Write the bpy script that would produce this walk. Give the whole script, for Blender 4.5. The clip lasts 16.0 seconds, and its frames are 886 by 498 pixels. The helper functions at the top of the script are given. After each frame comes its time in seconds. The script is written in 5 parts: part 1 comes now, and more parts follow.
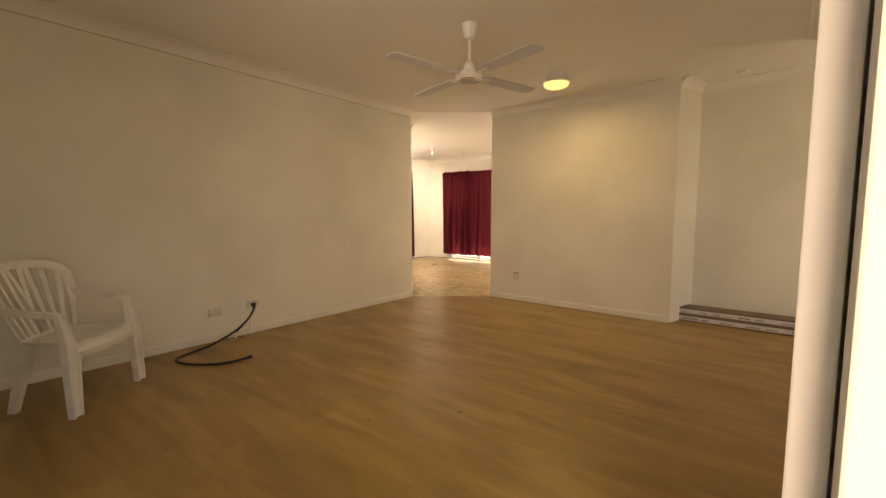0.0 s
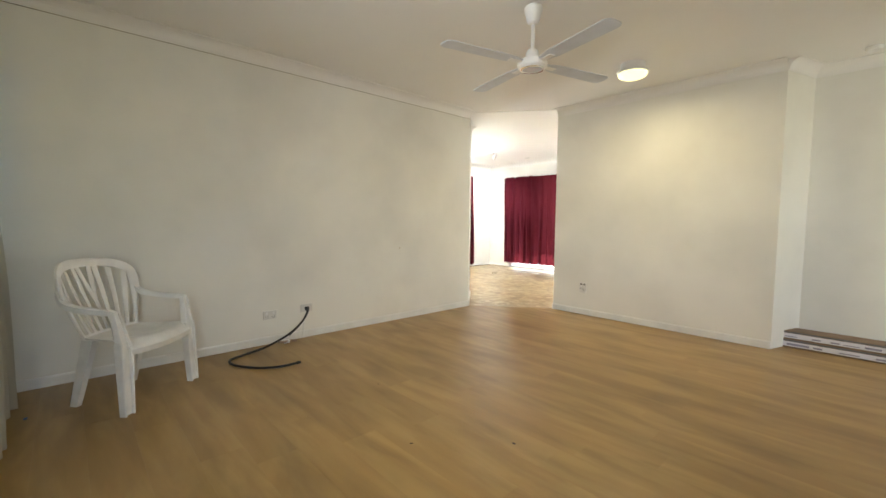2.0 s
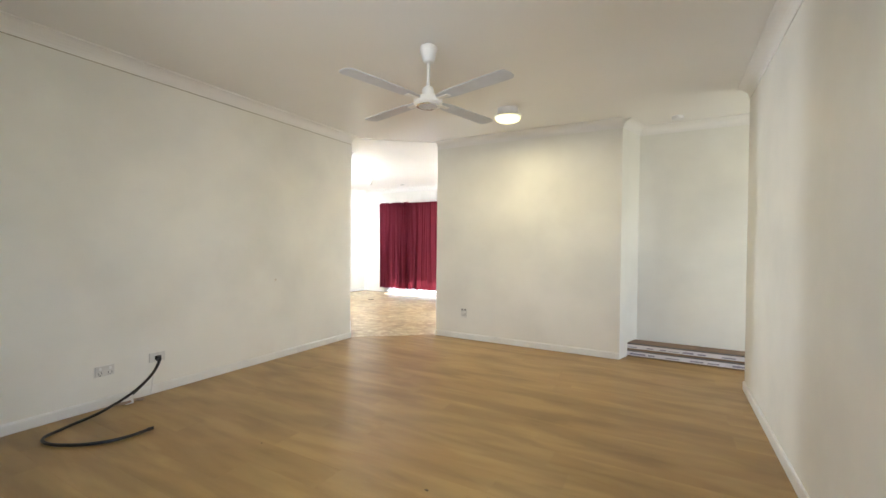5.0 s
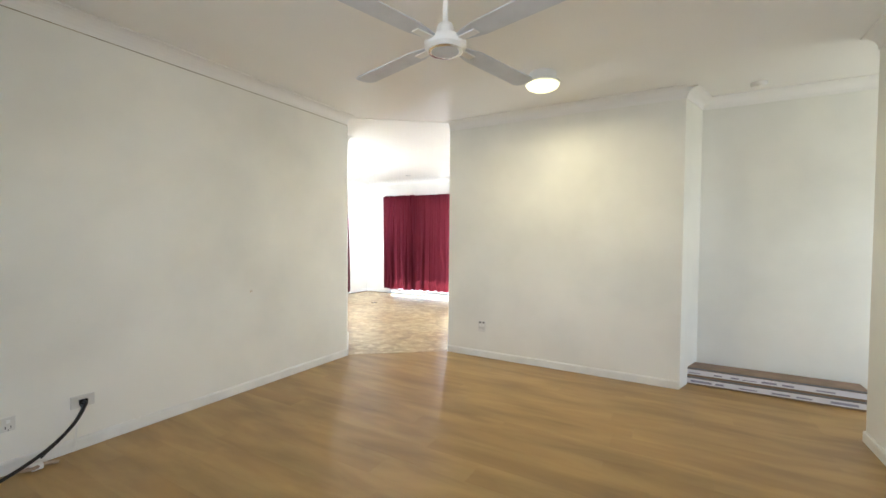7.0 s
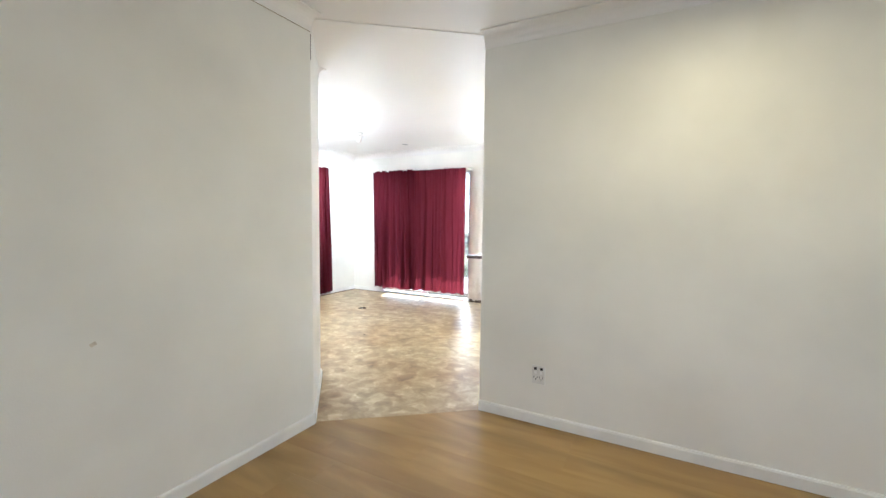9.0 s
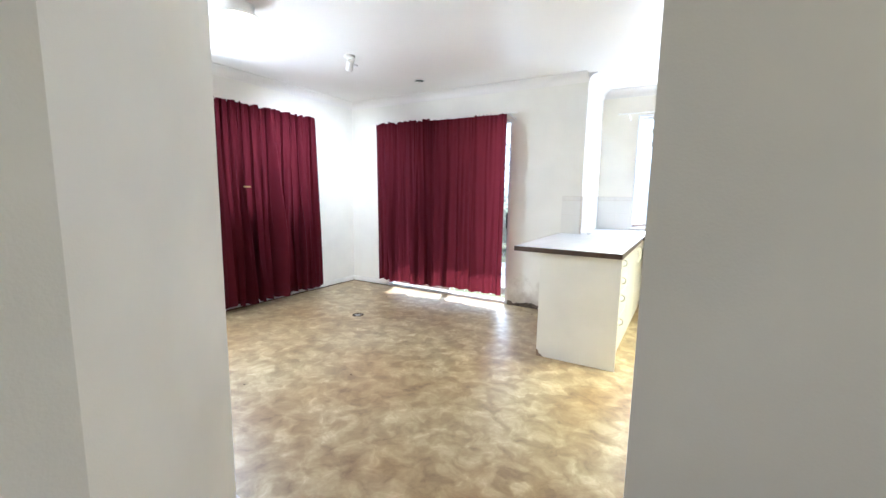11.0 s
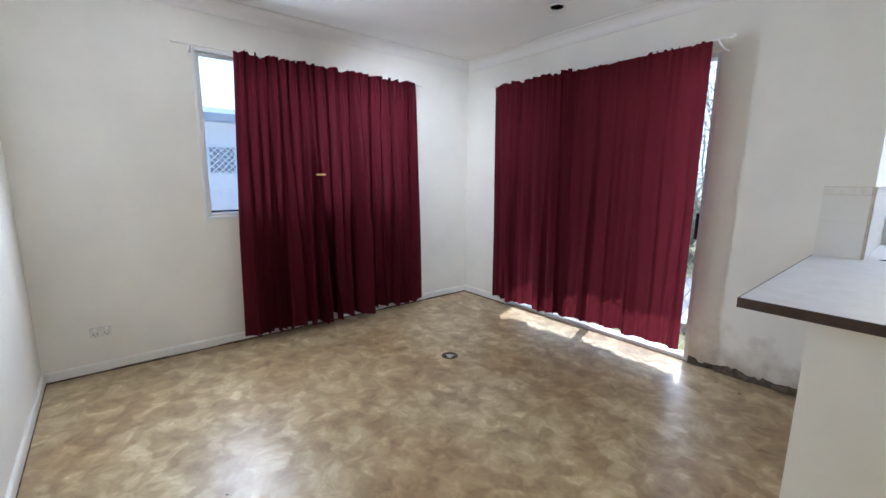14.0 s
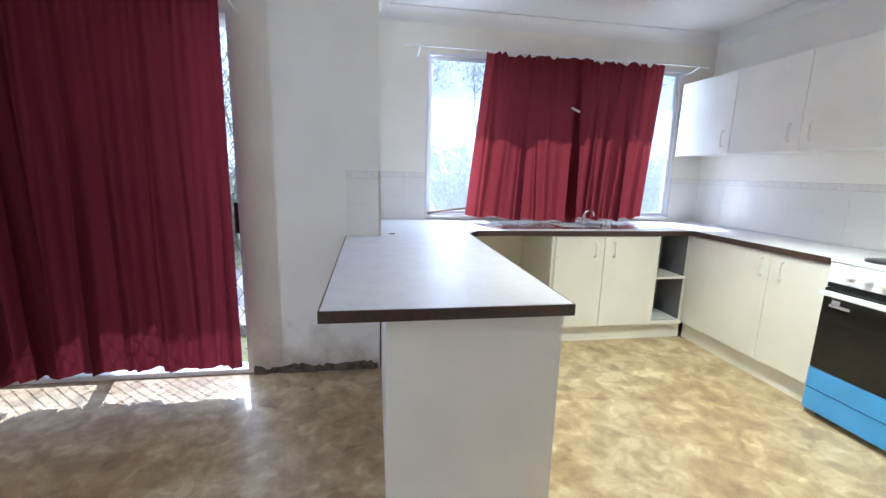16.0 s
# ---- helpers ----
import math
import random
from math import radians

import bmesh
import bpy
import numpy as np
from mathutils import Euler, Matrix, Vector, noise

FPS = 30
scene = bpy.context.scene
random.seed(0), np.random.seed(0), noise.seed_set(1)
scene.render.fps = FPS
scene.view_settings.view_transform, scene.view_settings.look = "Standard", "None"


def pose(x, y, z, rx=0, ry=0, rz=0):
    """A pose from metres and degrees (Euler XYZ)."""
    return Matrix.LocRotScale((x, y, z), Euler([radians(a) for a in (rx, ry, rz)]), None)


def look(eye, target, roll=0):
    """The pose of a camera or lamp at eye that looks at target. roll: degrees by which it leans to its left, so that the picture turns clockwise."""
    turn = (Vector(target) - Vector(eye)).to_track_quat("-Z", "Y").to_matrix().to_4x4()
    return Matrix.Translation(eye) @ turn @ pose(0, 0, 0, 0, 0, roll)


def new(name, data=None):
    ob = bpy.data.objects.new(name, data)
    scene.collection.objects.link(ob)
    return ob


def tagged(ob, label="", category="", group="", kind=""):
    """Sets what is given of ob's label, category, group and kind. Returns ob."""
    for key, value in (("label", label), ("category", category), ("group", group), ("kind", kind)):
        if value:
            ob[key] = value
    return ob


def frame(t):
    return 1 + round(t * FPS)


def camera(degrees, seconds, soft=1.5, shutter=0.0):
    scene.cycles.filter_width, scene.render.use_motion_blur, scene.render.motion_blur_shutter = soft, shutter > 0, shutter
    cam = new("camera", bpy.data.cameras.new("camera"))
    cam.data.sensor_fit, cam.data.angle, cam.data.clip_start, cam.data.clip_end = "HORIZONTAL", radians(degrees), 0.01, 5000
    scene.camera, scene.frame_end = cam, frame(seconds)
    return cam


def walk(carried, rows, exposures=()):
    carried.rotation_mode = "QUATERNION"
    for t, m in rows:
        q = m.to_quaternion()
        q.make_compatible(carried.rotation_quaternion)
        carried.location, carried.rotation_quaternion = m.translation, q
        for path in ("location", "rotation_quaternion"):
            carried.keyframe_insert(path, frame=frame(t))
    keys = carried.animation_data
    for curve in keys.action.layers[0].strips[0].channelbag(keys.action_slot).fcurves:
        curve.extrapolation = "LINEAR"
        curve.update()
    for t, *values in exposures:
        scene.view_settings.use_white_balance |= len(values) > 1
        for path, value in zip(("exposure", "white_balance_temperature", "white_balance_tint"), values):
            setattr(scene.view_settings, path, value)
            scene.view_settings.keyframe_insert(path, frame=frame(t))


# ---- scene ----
cam = camera(94.5, 16.0)
PATH = [
    (0, (0.57, 0.42, 1.168), (-0.675, 1.976, 0.994), 0.1),
    (0.5, (0.504, 0.516, 1.165), (-0.875, 1.954, 0.996), 0.2),
    (1, (0.457, 0.557, 1.161), (-1.026, 1.889, 1.0), 0.3),
    (1.5, (0.436, 0.591, 1.144), (-1.083, 1.883, 0.996), 0.4),
    (2, (0.435, 0.647, 1.134), (-1.032, 1.999, 0.997), 0.5),
    (2.5, (0.404, 0.607, 1.11), (-0.922, 2.1, 0.988), 0.4),
    (3, (0.361, 0.527, 1.101), (-0.775, 2.17, 0.997), 0.7),
    (3.5, (0.313, 0.491, 1.11), (-0.657, 2.237, 1.012), 0.6),
    (6, (0.065, 0.83, 1.25), (-0.913, 2.575, 1.254), 0.5),
    (6.5, (-0.083, 1.039, 1.253), (-1.073, 2.777, 1.239), 0.5),
    (7, (-0.272, 1.291, 1.275), (-1.263, 3.028, 1.221), 0.5),
    (7.5, (-0.504, 1.592, 1.304), (-1.494, 3.328, 1.22), 0.4),
    (8, (-0.76, 1.964, 1.295), (-1.736, 3.707, 1.196), 0.6),
    (8.5, (-1.082, 2.319, 1.313), (-2.04, 4.071, 1.191), 0.6),
    (8.7, (-1.212, 2.469, 1.313), (-2.16, 4.225, 1.188), 0.7),
    (10.8, (-2.295, 4.202, 1.311), (-3.287, 5.921, 1.06), 1.0),
    (11, (-2.410, 4.322, 1.302), (-3.424, 6.027, 1.035), 0.9),
    (11.5, (-2.605, 4.656, 1.32), (-3.684, 6.311, 1.01), 1.0),
    (12, (-2.78, 4.91, 1.331), (-3.969, 6.482, 0.992), 0.7),
    (12.5, (-2.967, 5.145, 1.336), (-4.282, 6.612, 0.988), 0.7),
    (13, (-3.085, 5.353, 1.33), (-4.516, 6.705, 0.981), 0.6),
    (13.5, (-3.153, 5.538, 1.351), (-4.663, 6.8, 0.998), 0.5),
    (14, (-3.147, 5.628, 1.33), (-4.668, 6.879, 0.986), 0.5),
    (14.5, (-3.184, 5.713, 1.305), (-4.536, 7.146, 0.961), 0.6),
    (15, (-3.302, 5.85, 1.294), (-4.259, 7.571, 0.942), 0.7),
    (15.4, (-3.357, 5.988, 1.287), (-3.846, 7.892, 0.918), 1.0),
    (15.5, (-3.368, 6.031, 1.276), (-3.732, 7.963, 0.909), 0.9),
    (15.7, (-3.397, 6.125, 1.288), (-3.484, 8.087, 0.915), 1.2),
    (16, (-3.422, 6.245, 1.309), (-3.096, 8.183, 0.937), 1.5),
]
EXPOSURES = [(0.0, 1.6, 9600, 21), (0.6, 2.15, 8200, 16), (1.5, 2.3, 6300, 9), (2.5, 2.45, 5850, 7), (3.5, 2.5, 5700, 8), (6.0, 2.5, 5550, 9), (7.0, 2.5, 5400, 8), (8.5, 2.35, 5250, 9), (11.0, 1.75, 5200, 10), (11.5, 1.46, 5100, 10), (12.0, 1.22, 4950, 10), (12.6, 0.9, 5100, 11), (14.5, 0.92, 5200, 13), (16.0, 0.8, 5000, 15)]
walk(cam, [(t, look(eye, target, roll)) for t, eye, target, roll in PATH], EXPOSURES)

# ---- world, sun and lamps ----
SUN_WAY = Vector((0.31, -1.0, -1.46)).normalized()
world = bpy.data.worlds.new("world")
scene.world = world
world.use_nodes = True
wn = world.node_tree
sky = wn.nodes.new("ShaderNodeTexSky")
sky.sky_type = "NISHITA"
sky.sun_disc = False
sky.sun_elevation = math.asin(-SUN_WAY.z)
sky.sun_rotation = math.atan2(-SUN_WAY.x, -SUN_WAY.y)
wn.links.new(sky.outputs[0], wn.nodes["Background"].inputs[0])
wn.nodes["Background"].inputs[1].default_value = 0.15

sun = new("sun", bpy.data.lights.new("sun", "SUN"))
sun.data.energy, sun.data.angle, sun.data.color = 5.0, radians(0.6), (1.0, 0.95, 0.88)
sun.matrix_world = look((0, 20, 20), Vector((0, 20, 20)) + SUN_WAY)


def window_light(name, centre, towards, w, h, watts, color=(0.93, 0.96, 1.0)):
    """Daylight, or added fill, that enters through one opening."""
    ob = new(name, bpy.data.lights.new(name, "AREA"))
    ob.data.shape, ob.data.size, ob.data.size_y, ob.data.energy, ob.data.color = "RECTANGLE", w, h, watts, color
    ob.matrix_world = look(centre, Vector(centre) + Vector(towards))
    return ob


window_light("daylight_entry", (0.99, 0.24, 1.05), (-0.25, 0.97, 0), 0.45, 1.95, 5.6, (1.0, 0.89, 0.78))
front = window_light("daylight_front", (-1.05, -0.02, 1.5), (0.0, 1, -0.12), 1.2, 1.0, 3.1, (1.0, 0.92, 0.87))
front.data.spread = radians(120)
window_light("daylight_dining_gap", (-6.47, 6.30, 1.6), (1, -0.1, 0), 0.19, 1.15, 20, (0.97, 0.975, 0.97))
window_light("daylight_dining_window", (-6.655, 7.20, 1.6), (1, 0, 0), 1.45, 1.15, 3.0)
window_light("daylight_sliding_gap", (-4.26, 8.845, 1.08), (0, -1, 0), 0.08, 2.0, 2)
window_light("daylight_kitchen", (-1.78, 9.9, 1.6), (0, -1, 0), 1.5, 1.25, 0.4)
window_light("daylight_kitchen_gap", (-2.82, 9.735, 1.6), (-0.3, -1, 0), 0.36, 1.25, 6)
window_light("daylight_kitchen_side", (-0.84, 9.735, 1.6), (-0.3, -1, 0), 0.28, 1.25, 2.4)
# Added fill for the dark alcove; no source is known at this end.
window_light("fill_passage", (2.59, 5.3, 1.1), (-1, 0, 0), 0.7, 1.9, 3.0, (1.0, 0.90, 0.78))



# ---- materials ----
def mat(name, color, rough=0.5, metal=0.0, **more):
    """Principled material with a two-scale colour variation and fine relief."""
    m = bpy.data.materials.new(name)
    m.use_nodes = True
    nt = m.node_tree
    p = nt.nodes["Principled BSDF"]
    p.inputs["Roughness"].default_value = rough
    p.inputs["Metallic"].default_value = metal
    vary, scale, bump, bscale = more.get("vary", 0.06), more.get("scale", 2.0), more.get("bump", 0.05), more.get("bscale", 120.0)
    tc = nt.nodes.new("ShaderNodeTexCoord")
    big = nt.nodes.new("ShaderNodeTexNoise")
    big.inputs["Scale"].default_value, big.inputs["Detail"].default_value = scale, 6
    nt.links.new(tc.outputs["Object"], big.inputs["Vector"])
    mix = nt.nodes.new("ShaderNodeMix")
    mix.data_type = "RGBA"
    dark = more.get("dark", tuple(c * (1 - 2.2 * vary) for c in color))
    lite = tuple(min(1, c * (1 + 0.6 * vary)) for c in color)
    mix.inputs[6].default_value, mix.inputs[7].default_value = (*dark, 1), (*lite, 1)
    ramp = nt.nodes.new("ShaderNodeMapRange")
    ramp.inputs[1].default_value, ramp.inputs[2].default_value = 0.28, 0.62
    nt.links.new(big.outputs[0], ramp.inputs[0])
    nt.links.new(ramp.outputs[0], mix.inputs[0])
    nt.links.new(mix.outputs[2], p.inputs["Base Color"])
    if bump:
        fine = nt.nodes.new("ShaderNodeTexNoise")
        fine.inputs["Scale"].default_value, fine.inputs["Detail"].default_value = bscale, 3
        nt.links.new(tc.outputs["Object"], fine.inputs["Vector"])
        b = nt.nodes.new("ShaderNodeBump")
        b.inputs["Strength"].default_value, b.inputs["Distance"].default_value = bump, 0.01
        nt.links.new(fine.outputs[0], b.inputs["Height"])
        nt.links.new(b.outputs[0], p.inputs["Normal"])
    if more.get("emit"):
        p.inputs["Emission Color"].default_value = (*more["emit"], 1)
        p.inputs["Emission Strength"].default_value = more.get("power", 1.0)
    return m


M_WALL = mat("wall_paint", (0.812, 0.79, 0.718), 0.55, vary=0.05, scale=1.3, bump=0.06, bscale=160)
M_KWALL = mat("cream_wall_paint", (0.84, 0.80, 0.705), 0.5, vary=0.05, scale=1.3, bump=0.06, bscale=160)
M_CEIL = mat("ceiling_paint", (0.812, 0.788, 0.745), 0.42, vary=0.02, scale=0.8, bump=0.03, bscale=60)
M_TRIM = mat("trim_gloss", (0.80, 0.785, 0.74), 0.3, vary=0.05, scale=4)


def stained_wall_mat():
    """The wall paint with a brown damp stain of its own shape beside the sliding door."""
    m = M_WALL.copy()
    m.name = "damp_stained_paint"
    nt = m.node_tree
    L, N = nt.links.new, nt.nodes.new
    p = nt.nodes["Principled BSDF"]
    paint = p.inputs["Base Color"].links[0].from_socket
    tc = N("ShaderNodeTexCoord")
    sep = N("ShaderNodeSeparateXYZ")
    L(tc.outputs["Object"], sep.inputs[0])
    n = N("ShaderNodeTexNoise")
    n.inputs["Scale"].default_value, n.inputs["Detail"].default_value, n.inputs["Roughness"].default_value = 4.5, 9, 0.66
    L(tc.outputs["Object"], n.inputs["Vector"])
    fade = N("ShaderNodeMapRange")
    fade.inputs[1].default_value, fade.inputs[2].default_value, fade.inputs[3].default_value, fade.inputs[4].default_value = 0.0, 0.50, 0.26, -0.22
    L(sep.outputs[2], fade.inputs[0])
    side = N("ShaderNodeMapRange")
    side.inputs[1].default_value, side.inputs[2].default_value = -4.28, -4.16
    L(sep.outputs[0], side.inputs[0])
    s1 = N("ShaderNodeMath")
    s1.operation = "ADD"
    L(n.outputs[0], s1.inputs[0])
    L(fade.outputs[0], s1.inputs[1])
    cut = N("ShaderNodeMapRange")
    cut.inputs[1].default_value, cut.inputs[2].default_value, cut.inputs[4].default_value = 0.46, 0.82, 0.75
    L(s1.outputs[0], cut.inputs[0])
    s2 = N("ShaderNodeMath")
    s2.operation = "MULTIPLY"
    L(cut.outputs[0], s2.inputs[0])
    L(side.outputs[0], s2.inputs[1])
    mix = N("ShaderNodeMix")
    mix.data_type = "RGBA"
    mix.inputs[7].default_value = (0.36, 0.29, 0.22, 1)
    L(s2.outputs[0], mix.inputs[0])
    L(paint, mix.inputs[6])
    L(mix.outputs[2], p.inputs["Base Color"])
    return m


M_STAINED = stained_wall_mat()
M_JOINT = mat("old_filler", (0.42, 0.36, 0.26), 0.8, vary=0.2, scale=10)
M_SOCKET = mat("socket_plastic", (0.70, 0.68, 0.63), 0.4, vary=0.05, scale=9)
M_WHITE = mat("white_plastic", (0.82, 0.81, 0.78), 0.35, vary=0.03, scale=6)
M_CHAIR = mat("chair_resin", (0.78, 0.76, 0.71), 0.42, vary=0.06, scale=9, bump=0.03)
M_BLADE = mat("fan_enamel", (0.60, 0.62, 0.66), 0.35, vary=0.05, scale=8)
M_CAB = mat("cabinet_melamine", (0.80, 0.775, 0.70), 0.35, vary=0.03, scale=3, bump=0.02)
M_CABIN = mat("cabinet_inside", (0.55, 0.56, 0.57), 0.5, vary=0.08, scale=6)
# Near-black: painted shade inside the open cabinet, and the cartons' lid edges.
M_DARKIN = mat("shade_and_edge_dark", (0.16, 0.16, 0.17), 0.7, vary=0.1, scale=6)
M_BENCH = mat("bench_laminate", (0.76, 0.76, 0.77), 0.5, vary=0.03, scale=14, bump=0.02, bscale=260)
M_EDGE = mat("bench_edge_wood", (0.065, 0.038, 0.026), 0.35, vary=0.2, scale=30)
M_TILE = mat("splash_tile", (0.80, 0.78, 0.72), 0.15, vary=0.02, scale=3, bump=0.0)
M_GROUT = mat("grout", (0.64, 0.57, 0.46), 0.8, vary=0.1, scale=20)
M_TRIMTILE = mat("border_tile", (0.79, 0.76, 0.70), 0.18, vary=0.05, scale=40)
M_STEEL = mat("stainless_steel", (0.62, 0.63, 0.64), 0.25, 1.0, vary=0.05, scale=20)
M_CHROME = mat("chrome", (0.8, 0.8, 0.8), 0.08, 1.0, vary=0.02)
M_BRASS = mat("aged_brass", (0.26, 0.25, 0.20), 0.3, 1.0, vary=0.12, scale=30)
M_BLACK = mat("black_rubber", (0.012, 0.012, 0.014), 0.45, vary=0.15, scale=20)
M_OVENGLASS = mat("oven_glass", (0.012, 0.011, 0.010), 0.06, vary=0.2, scale=3, bump=0)
M_BLUE = mat("blue_film", (0.10, 0.36, 0.74), 0.3, vary=0.05, scale=6, bump=0.08, bscale=20)
M_BLUERAG = mat("blue_cloth", (0.10, 0.22, 0.50), 0.8, vary=0.2, scale=20)
M_ENAMEL = mat("white_enamel", (0.82, 0.82, 0.83), 0.15, vary=0.02, scale=4, bump=0)
M_CARD = mat("brown_cardboard", (0.24, 0.165, 0.105), 0.85, vary=0.12, scale=8, bump=0.1)
M_LABEL = mat("carton_print", (0.74, 0.73, 0.76), 0.5, vary=0.05, scale=8)
M_INK = mat("grey_ink", (0.30, 0.29, 0.36), 0.6, vary=0.1, scale=20)
M_ALU = mat("painted_aluminium", (0.78, 0.79, 0.80), 0.35, vary=0.03, scale=5)
M_SCREENBAR = mat("security_grille", (0.55, 0.56, 0.58), 0.4, 0.4, vary=0.05)
M_DOOR = mat("door_gloss", (0.80, 0.79, 0.77), 0.25, vary=0.03, scale=3)
M_TEAL = mat("dark_teal_trim", (0.02, 0.06, 0.065), 0.4, vary=0.15, scale=8)
M_SILT = mat("bare_slab_edge", (0.12, 0.09, 0.06), 0.9, vary=0.35, scale=25, bump=0.4, bscale=60)
M_GRASS = mat("dry_grass", (0.17, 0.17, 0.07), 0.9, vary=0.3, scale=1.2, bump=0.5, bscale=40)
M_PAVE = mat("patio_concrete", (0.40, 0.38, 0.35), 0.8, vary=0.1, scale=2, bump=0.2, bscale=60)
M_BARK = mat("grey_bark", (0.50, 0.48, 0.46), 0.85, vary=0.25, scale=9, bump=0.4, bscale=30)
M_FENCE = mat("white_fence_paint", (0.84, 0.84, 0.84), 0.6, vary=0.06, scale=4)
M_HOUSE = mat("neighbour_cladding", (0.88, 0.88, 0.87), 0.7, vary=0.03, scale=2)
M_ROOF = mat("grey_blue_roof", (0.30, 0.36, 0.45), 0.6, vary=0.08, scale=3)
M_NGLASS = mat("dark_window_glass", (0.05, 0.07, 0.10), 0.08, vary=0.1)
M_FLEX = mat("cable_sheath", (0.010, 0.010, 0.011), 0.4, vary=0.2, scale=20)
M_COPPER = mat("dull_metal_clamp", (0.40, 0.30, 0.22), 0.5, 0.6, vary=0.2, scale=30)
M_TAPE = mat("yellow_clip", (0.62, 0.47, 0.16), 0.5, vary=0.1)
M_LAMP = mat("lit_glass_shade", (0.9, 0.85, 0.6), 0.3, emit=(1.0, 0.84, 0.34), power=0.36, bump=0)
M_DOWN = mat("lit_globe", (0.9, 0.88, 0.75), 0.3, emit=(1.0, 0.9, 0.6), power=1.5, bump=0)
M_HOLE = mat("dark_hole", (0.01, 0.01, 0.01), 0.9, vary=0.1)


def glass_mat():
    m = bpy.data.materials.new("window_glass")
    m.use_nodes = True
    nt = m.node_tree
    nt.nodes.clear()
    out, t, g, mx, f = [nt.nodes.new("ShaderNode" + k) for k in ("OutputMaterial", "BsdfTransparent", "BsdfGlossy", "MixShader", "Fresnel")]
    g.inputs["Roughness"].default_value = 0.02
    t.inputs[0].default_value = (0.95, 0.97, 0.97, 1)
    nt.links.new(f.outputs[0], mx.inputs[0])
    nt.links.new(t.outputs[0], mx.inputs[1])
    nt.links.new(g.outputs[0], mx.inputs[2])
    # Pale translucent share mixed in to imitate the overexposed glare outside.
    glare, veil = nt.nodes.new("ShaderNodeBsdfTranslucent"), nt.nodes.new("ShaderNodeMixShader")
    glare.inputs[0].default_value, veil.inputs[0].default_value = (0.82, 0.90, 1.0, 1), 0.17
    nt.links.new(mx.outputs[0], veil.inputs[1])
    nt.links.new(glare.outputs[0], veil.inputs[2])
    nt.links.new(veil.outputs[0], out.inputs[0])
    return m


M_GLASS = glass_mat()


def cloth_mat(name, color, through_color, share, weave=600.0):
    """Curtain cloth: part of the light passes through the weave."""
    m = bpy.data.materials.new(name)
    m.use_nodes = True
    nt = m.node_tree
    p = nt.nodes["Principled BSDF"]
    out = nt.nodes["Material Output"]
    p.inputs["Roughness"].default_value = 0.9
    p.inputs["Specular IOR Level"].default_value = 0.12
    tc = nt.nodes.new("ShaderNodeTexCoord")
    n = nt.nodes.new("ShaderNodeTexNoise")
    n.inputs["Scale"].default_value, n.inputs["Detail"].default_value = 3.0, 5
    nt.links.new(tc.outputs["Object"], n.inputs["Vector"])
    mix = nt.nodes.new("ShaderNodeMix")
    mix.data_type = "RGBA"
    mix.inputs[6].default_value = (*[c * 0.8 for c in color], 1)
    mix.inputs[7].default_value = (*[min(1, c * 1.2) for c in color], 1)
    nt.links.new(n.outputs[0], mix.inputs[0])
    nt.links.new(mix.outputs[2], p.inputs["Base Color"])
    f = nt.nodes.new("ShaderNodeTexNoise")
    f.inputs["Scale"].default_value = weave
    nt.links.new(tc.outputs["Object"], f.inputs["Vector"])
    b = nt.nodes.new("ShaderNodeBump")
    b.inputs["Strength"].default_value, b.inputs["Distance"].default_value = 0.15, 0.004
    nt.links.new(f.outputs[0], b.inputs["Height"])
    nt.links.new(b.outputs[0], p.inputs["Normal"])
    tr = nt.nodes.new("ShaderNodeBsdfTranslucent")
    tr.inputs[0].default_value = (*through_color, 1)
    mx = nt.nodes.new("ShaderNodeMixShader")
    mx.inputs[0].default_value = share
    nt.links.new(p.outputs[0], mx.inputs[1])
    nt.links.new(tr.outputs[0], mx.inputs[2])
    nt.links.new(mx.outputs[0], out.inputs[0])
    return m


M_MAROON = cloth_mat("maroon_curtain_cloth", (0.060, 0.005, 0.010), (0.64, 0.080, 0.11), 0.084)
# Lit copy of the maroon cloth: passes more light, so the kitchen panels glow.
M_MAROON_LIT = cloth_mat("maroon_cloth_lit_copy", (0.055, 0.005, 0.009), (0.66, 0.095, 0.10), 0.145)
M_CREAM = cloth_mat("cream_curtain_cloth", (0.55, 0.52, 0.43), (0.6, 0.56, 0.45), 0.35)
M_LEAF = cloth_mat("dull_green_leaf", (0.16, 0.18, 0.12), (0.74, 0.77, 0.66), 0.72, 60.0)


